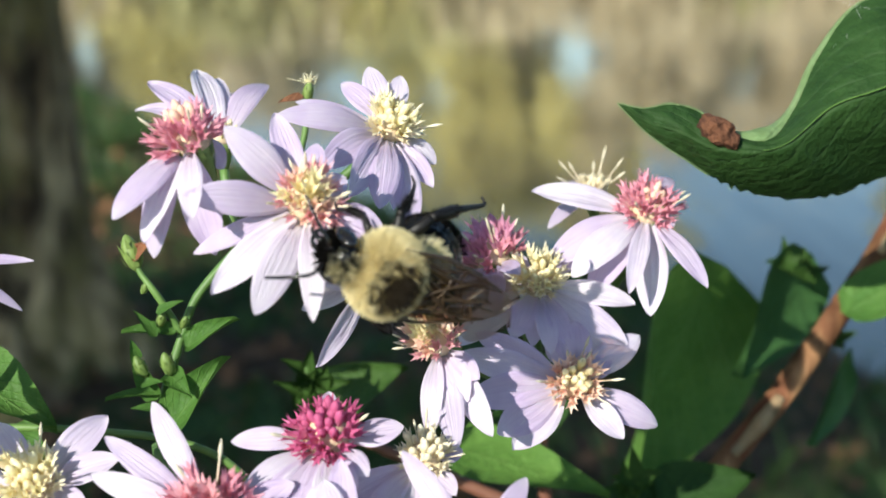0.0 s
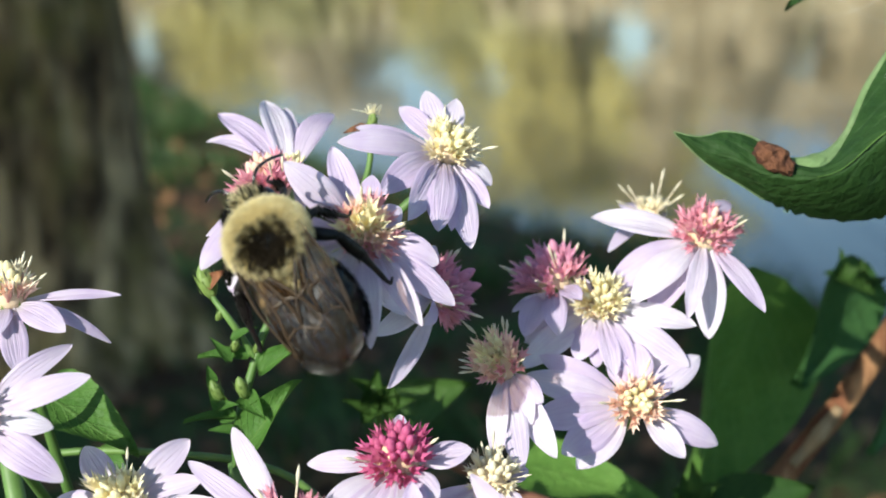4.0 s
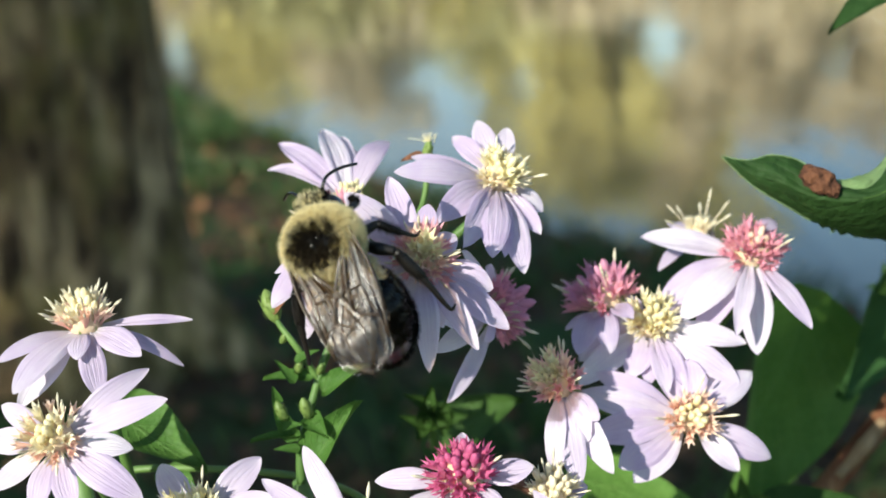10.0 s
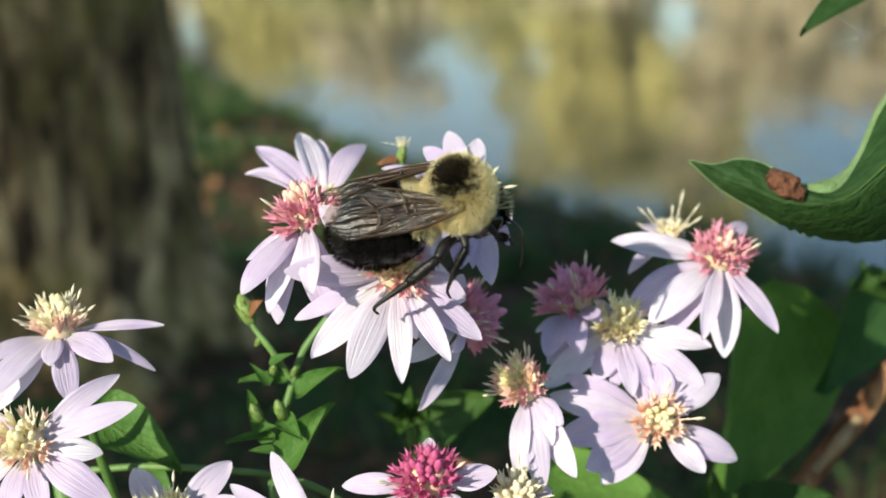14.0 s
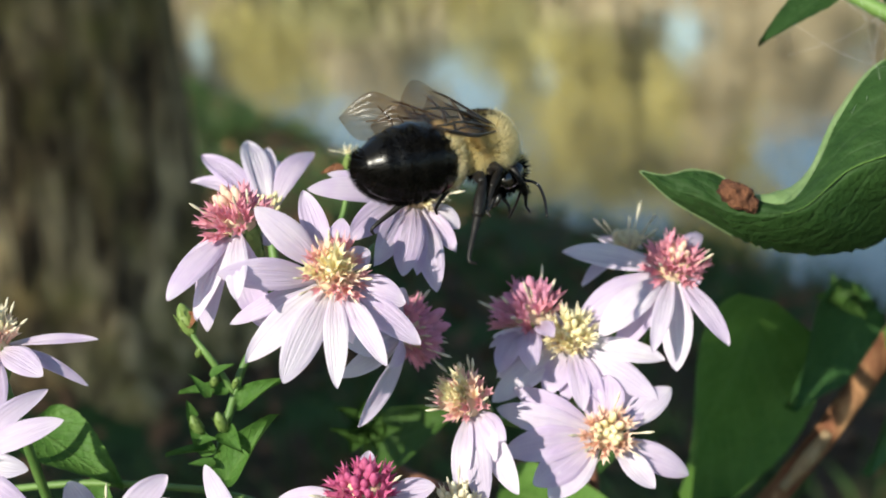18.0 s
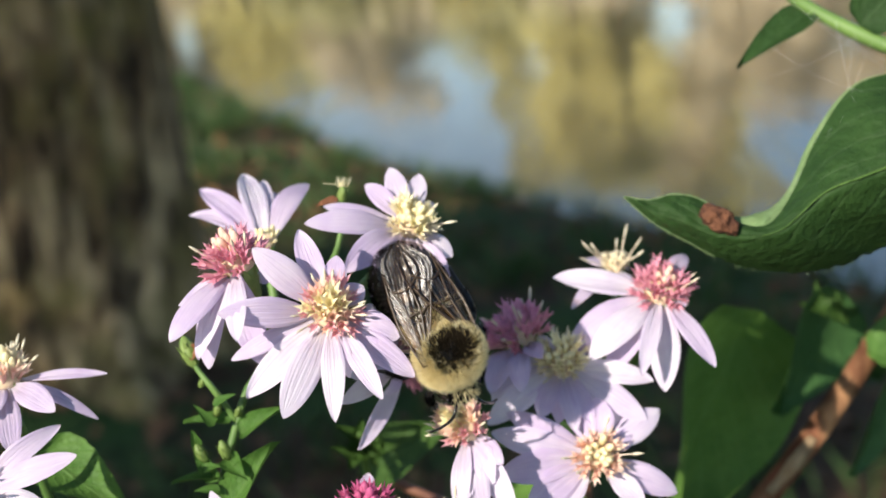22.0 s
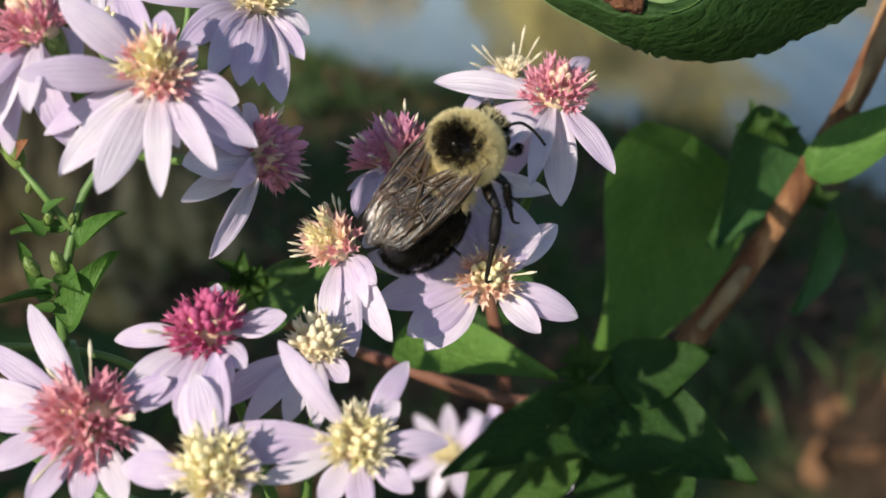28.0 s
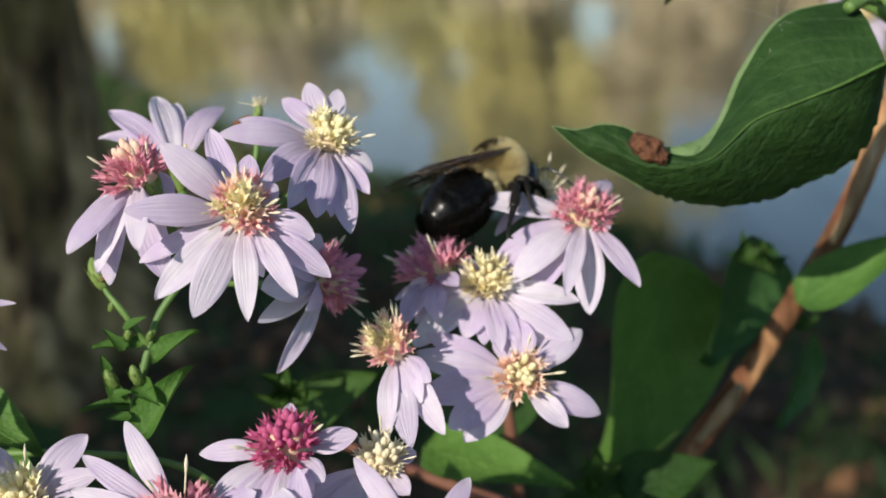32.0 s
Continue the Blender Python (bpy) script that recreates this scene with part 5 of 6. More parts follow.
def wing_mesh(length, width, side):
    """A narrow rounded wing from the origin along -y, leading edge outwards, fluted towards its tip."""
    n, across, verts, uvs = 34, 44, [], []
    for i in range(n + 1):
        v = i / n
        lead = width * (0.10 + 0.34 * min(1, v * 1.6) ** 0.8) * (1 - max(0, (v - 0.80) / 0.20) ** 2.2)
        trail = -width * (0.06 + 0.60 * min(1, v * 1.25) ** 1.3) * (1 - max(0, (v - 0.68) / 0.32) ** 2.0)
        flute = min(1.0, max(0.0, (v - 0.30) / 0.35))
        for j in range(across + 1):
            u = j / across
            x = trail + (lead - trail) * u
            z = 0.075 * flute * math.sin(u * 44 + 1.5 * math.sin(4 * v)) * (0.5 + 0.5 * abs(math.sin(u * 5 + 3 * v)))
            z += 0.09 * math.sin(u * 9 + 4 * v) + 0.07 * math.sin(9 * v + 3 * u) + 0.05 * noise.noise((u * 6, v * 9, side)) - 0.25 * v * v
            verts.append(Vector((side * x, -v * length, z)) * MM)
            uvs.append((u, v))
    m = across + 1
    faces = [(i * m + j, i * m + j + 1, (i + 1) * m + j + 1, (i + 1) * m + j) for i in range(n) for j in range(across)]
    return mesh_from("wing", verts, faces, "wing", True, uvs)


def wing_veins(length, width, side):
    lines = [[(0.1, 0), (0.36, 0.35), (0.40, 0.78)], [(0.05, 0), (0.12, 0.4), (0.30, 0.62), (0.38, 0.75)], [(0.0, 0.0), (-0.12, 0.4), (-0.05, 0.62), (0.05, 0.8)], [(-0.02, 0.05), (-0.35, 0.45), (-0.42, 0.62)],
             [(0.12, 0.4), (-0.12, 0.42)], [(0.30, 0.62), (0.1, 0.6), (-0.06, 0.62)], [(-0.12, 0.4), (-0.36, 0.47)], [(-0.05, 0.62), (-0.30, 0.72)]]
    pieces = []
    for ln in lines:
        pts = spline([Vector((side * u * width, -v * length, 0.06 - 0.25 * v * v)) * MM for u, v in ln], 4)
        pieces.append(tube(pts, [0.095 * MM, 0.05 * MM], 5))
    v, f = joined(pieces)
    return mesh_from("venation", v, f, "vein")


def build_bee():
    bee = thing("bumblebee", Matrix(), "fuzzy bumblebee with yellow thorax, black abdomen and smoky wings", "bumblebee")
    # thorax
    th = (2.05, 1.8, 1.88)
    thorax = part("thorax", mesh_from("thorax", *scaled(ball(th)), "furyellow"), bee, "yellow furry thorax with a dark middle")
    patch = lambda d: d.z > 0.77 + 0.22 * noise.noise(d * 6)
    cv, cf = ball((2.07, 1.82, 1.90), 24, 32)
    cf = [q for q in cf if all(cv[i].z > 1.55 for i in q)]
    part("bald_patch", mesh_from("bald_patch", *scaled((cv, cf)), "chitin"), thorax, "dark bare patch on the back")
    v, f = ball((0.3, 0.3, 0.1), 10, 16)
    part("bald_spot", mesh_from("bald_spot", *scaled((v, f), (0, -0.1, 1.91)), "chitin"), thorax, "shiny black spot")
    fur("fur", thorax, (0, 0, 0), th, lambda d: not patch(d) and d.z > -0.75, 24000, 0.58, "furyellow", 1, (0, -0.3, 0.25), 0.016, label="pale yellow fur")
    fur("gold_fur", thorax, (0, 0, 0), th, lambda d: 0.45 < d.z < 0.90 and d.y < 0.75, 800, 0.60, "gold", 9, (0, -0.3, 0.12), 0.022, label="darker golden hairs")
    fur("dark_fur", thorax, (0, 0, 0), th, lambda d: d.z > 0.70 + 0.26 * noise.noise(d * 6), 6500, 0.46, "furbrown", 2, (0, -0.3, 0.0), 0.022, label="dark fur")
    fur("dark_fur", thorax, (0, 0, 0), th, lambda d: d.z < -0.6, 500, 0.6, "furblack", 3, (0, 0, 0))
    # head
    head = part("head", mesh_from("head", *scaled(ball((1.3, 0.95, 1.35), 12, 18), (0, 0, 0)), "chitin"), bee, "black head", Matrix.Translation(Vector((0, 2.75, -0.95)) * MM))
    fur("head_fur", head, (0, 0, 0), (1.3, 0.95, 1.35), lambda d: d.z > 0.55 and abs(d.x) < 0.6, 460, 0.62, "furyellow", 4, (0, 0.3, 0.2), 0.022, label="yellow tuft")
    fur("face_fur", head, (0, 0, 0), (1.3, 0.95, 1.35), lambda d: abs(d.x) < 0.7 and d.y > -0.2, 600, 0.5, "furblack", 5, (0, 0.2, 0))
    for s in (-1, 1):
        part("eye", mesh_from("eye", *scaled(ball((0.42, 0.62, 1.0), 10, 14), (s * 1.08, 0.15, -0.05)), "eye"), head, "glossy black eye")
        limb(head, "antenna", [(s * 0.35, 0.9, 0.35), (s * 0.9, 1.5, 0.8), (s * 1.3, 2.0, 0.7), (s * 1.9, 2.6, 0.1), (s * 2.5, 3.1, -0.7)], [0.10, 0.10, 0.10, 0.10, 0.09])
        limb(head, "mandible", [(s * 0.5, 0.5, -1.2), (s * 0.45, 0.8, -1.7), (s * 0.1, 0.9, -2.0)], [0.2, 0.16, 0.08])
    limb(head, "tongue", [(0, 0.6, -1.3), (0, 0.8, -2.3), (0, 0.4, -3.2)], [0.2, 0.14, 0.07])
    # abdomen: about its waist
    def rings(q):
        t = (q.y + 6.5) / 6.5
        slim = 1.02 - 0.16 * min(1.0, max(0.0, (-q.y - 2.8) / 3.4)) ** 1.2
        return Vector((q.x * slim, q.y, q.z * slim)) + Vector((q.x, 0, q.z)) * 0.026 * math.cos(t * 2 * math.pi * 6)
    ab = (2.5, 3.5, 2.4)
    v, f = ball(ab, 34, 26)
    v = [rings(q + Vector((0, -3.4, -0.1))) * MM for q in v]
    abdomen = part("abdomen", mesh_from("abdomen", v, f, "shell"), bee, "glossy black ringed abdomen", Matrix.Translation(Vector((0, -1.55, -0.35)) * MM))
    c = (0, -3.4, -0.1)
    fur("yellow_band", abdomen, c, ab, lambda d: d.y > (0.58 if d.z > 0.1 else 0.70) + 0.12 * noise.noise(d * 7), 5600, 0.5, "furyellow", 6, (0, -0.7, 0.0), 0.022, label="yellow fur on the first ring")
    fur("black_fur", abdomen, c, ab, lambda d: d.y < 0.55 and (abs(d.x) > 0.62 + 0.3 * noise.noise(d * 6) or d.z < 0.0 + 0.3 * noise.noise(d * 6) or d.y < -0.86), 7000, 0.34, "furblack", 7, (0, -1.3, 0), 0.016, label="short black fur")
    # wings
    wings = []
    for s in (-1, 1):
        fore = part("forewing", wing_mesh(8.3, 3.3, s), bee, "smoky brown translucent wing", pose(s * 1.7 * MM, 0.3 * MM, 1.0 * MM, 0, 0, s * 5))
        part("venation", wing_veins(8.3, 3.3, s), fore, "dark wing veins")
        hind = part("hindwing", wing_mesh(5.9, 2.6, s), bee, "smoky brown translucent wing", pose(s * 1.65 * MM, -0.2 * MM, 0.9 * MM, 0, 0, s * 9))
        part("venation", wing_veins(5.9, 2.6, s), hind, "dark wing veins")
        wings += [(fore, s, 0), (hind, s, 1)]
    # legs
    legs = []
    for s in (-1, 1):
        for name, root, knee, ankle, toe, rad in (("foreleg", (1.3, 1.0, -1.6), (1.9, 1.3, -2.3), (1.7, 1.7, -3.2), (1.2, 1.9, -4.0), 0.66),
                                                  ("midleg", (1.5, -0.4, -1.6), (2.8, -0.3, -1.6), (3.4, -1.2, -2.6), (3.9, -1.9, -3.8), 0.78),
                                                  ("hindleg", (1.6, -1.1, -1.9), (3.2, -2.0, -1.6), (3.8, -3.9, -2.6), (4.3, -6.2, -3.8), 0.98)):
            R, K, A, T = [Vector((s * p[0], p[1], p[2])) for p in (root, knee, ankle, toe)]
            v, f = tube(spline([Vector((0, 0, 0)), (K - R) * 0.5 * MM + Vector((0, 0, 0.25 * MM)), (K - R) * MM], 5), [0.34 * rad * MM, 0.40 * rad * MM, 0.28 * rad * MM], 8)
            leg = part(name, mesh_from(name, v, f, "leg"), bee, "black jointed leg", Matrix.Translation(R * MM))
            broad = 0.40 if name == "hindleg" else 0.33
            limb(leg, "tibia", [K - R, (K - R).lerp(A - R, 0.6), A - R], [0.28 * rad, broad * rad, broad * 0.8 * rad], "leg")
            limb(leg, "tarsus", [A - R, (A - R).lerp(T - R, 0.35), T - R, T - R + Vector((s * 0.25, 0.1, -0.45))], [0.26 * rad, 0.2 * rad, 0.12 * rad, 0.07], "leg")
            part("bristles", bristles(K - R, A - R, 0.34 * rad, 340, 40 + len(legs)), leg, "short black bristles")
            legs.append((leg, R, s, name))
    return bee, abdomen, head, wings, legs


bee, abdomen, head, wings, legs = build_bee()

# seconds; place of the thorax in the view frame; the way of the head and of the back (right, towards the camera, up); bend of the abdomen in degrees
BEE_ROWS = [
    (0, -3.05, 67.5, -1.29, -0.8, 0.58, 0.22, 0.2, 0.82, -0.40, 48),
    (0.5, -4.18, 67.5, -1.39, -0.82, 0.55, 0.15, 0.16, 0.78, -0.50, 48),
    (1, -5.8, 67.5, -2.06, -0.85, 0.52, 0.1, 0.12, 0.72, -0.62, 48),
    (1.5, -4.61, 67.5, -1.69, -0.7, 0.55, 0.42, 0.2, 0.85, -0.42, 44),
    (2, -4.92, 67.5, -0.66, -0.3, 0.55, 0.78, 0.3, 0.9, -0.1, 42),
    (2.5, -7.61, 67.5, -1.24, -0.6, 0.5, 0.62, 0.3, 0.9, -0.1, 42),
    (3, -10.8, 68.0, 2.0, -0.35, 0.35, 0.87, 0.1, 0.97, 0.0, 12),
    (3.5, -11.9, 65.0, 2.6, -0.5, 0.35, 0.78, 0.0, 0.98, 0.0, 8),
    (5.5, -14.4, 65.0, 4.8, -0.3, 0.02, 0.95, -0.12, 0.9, 0.0, 4),
    (6, -14.2, 65.0, 6.7, -0.35, 0.05, 0.93, -0.12, 0.9, 0.0, 4),
    (6.5, -13.8, 65.0, 7.7, -0.3, 0.1, 0.95, -0.12, 0.9, 0.0, 4),
    (7, -13.9, 65.0, 7.8, -0.2, 0.1, 0.97, -0.1, 0.9, 0.0, 4),
    (7.5, -14.4, 65.0, 7.3, -0.4, 0.1, 0.9, -0.15, 0.97, 0.0, 4),
    (8, -15.2, 65.0, 6.9, -0.5, 0.1, 0.86, 0.1, 0.97, 0.0, 4),
    (8.5, -14.4, 65.0, 5.5, -0.55, 0.2, 0.82, 0.0, 0.97, 0.0, 6),
    (9, -13.8, 65.0, 3.3, -0.65, 0.2, 0.73, -0.1, 0.97, 0.0, 6),
    (9.5, -13.3, 65.0, 3.9, -0.4, 0.05, 0.9, -0.2, 0.95, 0.0, 20),
    (10, -13.4, 65.0, 4.2, -0.4, 0.02, 0.9, -0.2, 0.95, 0.0, 24),
    (10.5, -13.6, 65.0, 6.1, -0.4, 0.12, 0.91, -0.15, 0.9, 0.0, 12),
    (11, -15.3, 65.0, 7.0, -0.38, 0.12, 0.92, -0.15, 0.9, 0.0, 5),
    (11.5, -14.5, 65.0, 7.7, -0.08, 0.1, 0.98, -0.15, 0.9, 0.0, 5),
    (12, -12.9, 65.0, 7.0, 0.15, 0.1, 0.96, -0.18, 0.88, 0.1, 5),
    (12.5, -11.6, 66.5, 8.2, 0.45, 0.0, 0.87, -0.6, 0.5, 0.45, 8),
    (13, -6.4, 68.0, 10.7, 0.81, 0.0, 0.56, -0.45, 0.45, 0.75, -2),
    (13.5, -4.4, 68.0, 8.7, 0.9, -0.05, 0.38, -0.22, 0.7, 0.62, 8),
    (14, -3.5, 68.0, 7.4, 0.96, 0.0, 0.22, -0.15, 0.74, 0.62, 8),
    (14.5, -3.2, 68.0, 8.9, 0.85, -0.1, 0.45, -0.35, 0.58, 0.72, 8),
    (15, -3.5, 68.0, 9.8, 0.77, -0.15, 0.58, -0.48, 0.58, 0.65, 8),
    (15.5, -3.7, 68.0, 10.4, 0.72, -0.15, 0.62, -0.52, 0.52, 0.66, 10),
    (17.5, -0.0, 73.0, 11.9, 0.84, -0.38, 0.36, -0.38, 0.12, 0.92, 0),
    (18, 1.3, 73.6, 11.0, 0.86, -0.48, 0.12, -0.16, 0.10, 0.98, 0),
    (18.5, 1.2, 73.6, 9.5, 0.90, -0.42, -0.06, 0.02, 0.08, 0.98, 0),
    (19, 1.4, 73.5, 8.2, 0.95, -0.22, -0.18, 0.18, 0.05, 0.98, 0),
    (19.5, 1.5, 73.6, 8.0, 0.97, -0.05, -0.18, 0.18, 0.05, 0.98, 0),
    (20, 1.9, 73.7, 8.0, 0.97, -0.05, -0.18, 0.18, 0.05, 0.97, 0),
    (20.5, 1.7, 73.9, 8.5, 0.98, 0.0, -0.1, 0.12, 0.1, 0.97, 0),
    (21, 1.9, 74.0, 6.3, 0.95, 0.0, -0.32, 0.3, 0.3, 0.88, 0),
    (21.5, 0.1, 73.5, 1.7, 0.72, 0.15, -0.69, 0.4, 0.75, 0.5, 6),
    (22, -0.4, 73.0, 0.0, 0.45, 0.25, -0.85, 0.25, 0.92, 0.3, 6),
    (22.5, -1.4, 73.0, -0.2, 0.2, 0.2, -0.95, 0.1, 0.97, 0.2, 6),
    (23, -0.7, 73.0, -0.3, 0.42, 0.15, -0.9, 0.1, 0.97, 0.2, 6),
    (23.5, -0.8, 73.0, -1.6, 0.32, 0.15, -0.93, 0.1, 0.97, 0.2, 6),
    (24, -1.2, 73.0, -1.4, 0.3, 0.15, -0.93, 0.1, 0.97, 0.2, 6),
    (24.5, 2.2, 73.0, -1.7, 0.8, 0.15, -0.57, 0.15, 0.95, 0.3, 8),
    (25, 3.5, 73.0, -3.6, 0.92, 0.2, -0.33, -0.16, 0.95, 0.3, 12),
    (25.5, 4.8, 73.0, -4.5, 0.95, 0.2, -0.22, -0.16, 0.95, 0.25, 12),
    (26, 5.6, 73.0, -6.7, 0.94, 0.25, -0.27, -0.16, 0.94, 0.3, 12),
    (26.5, 5.7, 73.0, -6.9, 0.85, 0.22, -0.47, -0.16, 0.95, 0.3, 12),
    (27.5, 6.7, 77.0, -3.6, 0.85, 0.3, 0.35, -0.1, 0.95, 0.2, 8),
    (28.5, 9.3, 81.0, 2.1, 0.22, -0.3, 0.92, -0.22, 0.88, 0.1, 6),
    (29, 7.8, 81.5, 5.1, 0.0, -0.42, 0.9, -0.25, 0.8, 0.1, 10),
    (29.5, 8.9, 82.0, 7.1, 0.1, -0.62, 0.78, -0.45, 0.5, 0.45, 10),
    (30, 8.3, 83.0, 8.2, -0.05, -0.78, 0.62, -0.42, 0.4, 0.5, 22),
    (30.5, 7.0, 84.5, 7.9, -0.14, -0.88, 0.42, -0.35, 0.25, 0.75, 36),
    (31, 6.2, 86.5, 7.4, -0.05, -0.98, 0.04, -0.2, 0.04, 0.97, 52),
    (31.5, 5.7, 89.0, 6.5, 0.1, -0.97, 0.15, -0.3, 0.15, 0.93, 30),
    (32, 7.8, 92.0, 7.2, 0.72, -0.6, 0.35, -0.2, -0.1, 0.98, 8),
]
# seconds; sideways and upward sway in millimetres of the four sprays
SWAY_ROWS = [
    (0.0, -0.04, -0.40, -0.13, -0.09, -0.24, -0.38, -0.38, 0.01),
    (0.5, 0.03, -0.21, -0.23, 0.04, -0.23, -0.13, -0.05, 0.14),
    (1.0, -0.07, -0.23, -0.23, 0.05, -0.17, -0.04, -0.13, 0.06),
    (1.5, -0.02, -0.18, -0.20, 0.07, -0.09, -0.05, -0.18, 0.05),
    (2.0, 0.04, -0.30, -0.04, -0.06, -0.10, -0.21, -0.12, 0.02),
    (2.5, -0.01, -0.21, -0.00, -0.00, 0.01, -0.12, -0.10, -0.01),
    (3.0, -0.02, -0.21, -0.00, 0.02, -0.10, -0.12, -0.09, 0.03),
    (3.5, -0.08, -0.10, -0.04, 0.00, -0.13, -0.12, -0.06, 0.05),
    (5.5, 0.01, -0.36, 0.04, 0.03, 0.10, -0.20, 0.03, 0.11),
    (6.0, -0.12, -0.10, 0.01, 0.12, 0.08, 0.04, 0.03, 0.12),
    (6.5, -0.17, 0.02, -0.01, 0.15, 0.18, 0.10, 0.11, 0.19),
    (7.0, -0.24, 0.04, 0.01, 0.20, 0.08, 0.07, -0.10, 0.08),
    (7.5, -0.05, -0.13, 0.05, 0.04, 0.14, -0.12, 0.10, 0.10),
    (8.0, -0.14, 0.03, 0.05, 0.14, 0.18, 0.04, 0.10, 0.06),
    (8.5, -0.04, -0.14, 0.05, 0.12, 0.16, -0.10, 0.10, 0.08),
    (9.0, -0.03, -0.22, 0.03, 0.04, 0.09, -0.10, 0.05, 0.11),
    (9.5, -0.05, -0.24, 0.05, 0.07, 0.11, -0.13, 0.06, 0.07),
    (10.0, -0.13, -0.20, 0.01, 0.09, 0.06, -0.10, 0.04, 0.05),
    (10.5, -0.17, -0.12, 0.01, 0.09, 0.08, -0.12, 0.09, 0.09),
    (11.0, -0.20, 0.06, -0.01, 0.10, 0.10, -0.05, 0.06, 0.11),
    (11.5, -0.23, 0.34, -0.06, 0.21, 0.06, 0.17, -0.01, 0.10),
    (12.0, -0.14, 0.21, 0.03, 0.14, 0.05, 0.03, 0.02, 0.11),
    (12.5, -0.18, 0.21, -0.06, 0.16, 0.03, 0.06, -0.04, 0.09),
    (13.0, -0.22, 0.09, -0.10, 0.12, -0.08, 0.00, -0.15, 0.08),
    (13.5, 0.08, -0.12, 0.01, -0.01, 0.09, -0.20, 0.01, 0.02),
    (14.0, 0.12, -0.23, 0.05, -0.00, 0.11, -0.28, 0.09, -0.04),
    (14.5, 0.18, -0.26, 0.04, -0.01, 0.09, -0.25, 0.05, -0.05),
    (15.0, 0.05, -0.11, -0.08, 0.06, 0.03, -0.14, -0.09, -0.04),
    (15.5, 0.13, -0.25, 0.04, -0.05, 0.03, -0.26, -0.08, -0.10),
    (17.5, 0.08, 0.03, 0.04, 0.02, 0.15, -0.17, -0.03, -0.02),
    (18.0, 0.06, -0.01, 0.06, 0.06, -0.01, -0.08, -0.17, -0.07),
    (18.5, 0.13, -0.04, 0.13, -0.06, 0.18, -0.22, 0.02, -0.08),
    (19.0, 0.28, -0.28, 0.26, -0.18, -0.68, 0.58, 0.37, -0.35),
    (19.5, 0.24, -0.02, 0.20, -0.07, -0.47, 0.42, 0.22, -0.15),
    (20.0, 0.23, -0.06, 0.15, -0.02, -0.18, 0.16, -0.02, -0.15),
    (20.5, 0.23, -0.05, 0.09, -0.06, -0.07, 0.06, 0.04, -0.10),
    (21.0, 0.15, -0.10, 0.06, -0.16, -0.02, 0.03, 0.02, -0.07),
    (21.5, 0.21, -0.09, 0.04, -0.12, 0.01, 0.02, 0.23, -0.04),
    (22.0, 0.11, -0.13, 0.16, -0.08, 0.05, 0.02, 0.07, -0.19),
    (22.5, -0.07, -0.07, 0.28, -0.13, 0.13, 0.05, -0.18, -0.17),
    (23.0, -0.14, 0.02, 0.04, -0.01, 0.12, 0.20, -0.09, -0.08),
    (23.5, -0.01, -0.00, 0.04, 0.07, 0.08, 0.10, -0.06, -0.05),
    (24.0, 0.17, -0.17, 0.13, 0.13, 0.19, -0.10, 0.06, -0.12),
    (24.5, 0.24, -0.32, 0.10, -0.00, 0.20, -0.24, 0.09, -0.12),
    (25.0, 0.31, -0.18, -0.34, -0.01, 0.08, -0.18, 0.07, -0.03),
    (25.5, 0.07, 0.02, -0.26, -0.14, -0.09, 0.06, 0.00, 0.05),
    (26.0, 0.08, 0.34, -0.16, -0.62, 0.21, 0.52, 0.00, 0.02),
    (26.5, 0.01, 0.28, 0.05, -0.55, 0.12, 0.44, 0.00, 0.01),
    (28.5, 0.03, 0.49, -0.10, -0.61, -0.06, 0.31, 0.00, 0.00),
    (29.0, 0.04, 0.38, -0.20, -0.28, -0.12, 0.20, 0.00, 0.00),
    (29.5, 0.01, 0.47, 0.11, -0.11, -0.13, 0.14, 0.00, 0.00),
    (30.0, 0.02, 0.40, 0.27, -0.06, -0.10, 0.05, 0.00, 0.00),
    (30.5, -0.13, 0.53, -0.15, 0.02, -0.20, 0.01, 0.00, 0.00),
    (31.0, -0.12, 0.56, 0.03, 0.14, 0.00, 0.02, 0.00, 0.00),
    (31.5, -0.22, 0.62, -0.15, 0.42, -0.04, 0.13, 0.00, 0.00),
    (32.0, -0.27, 0.68, -0.18, 0.58, -0.06, 0.20, 0.00, 0.00),
]

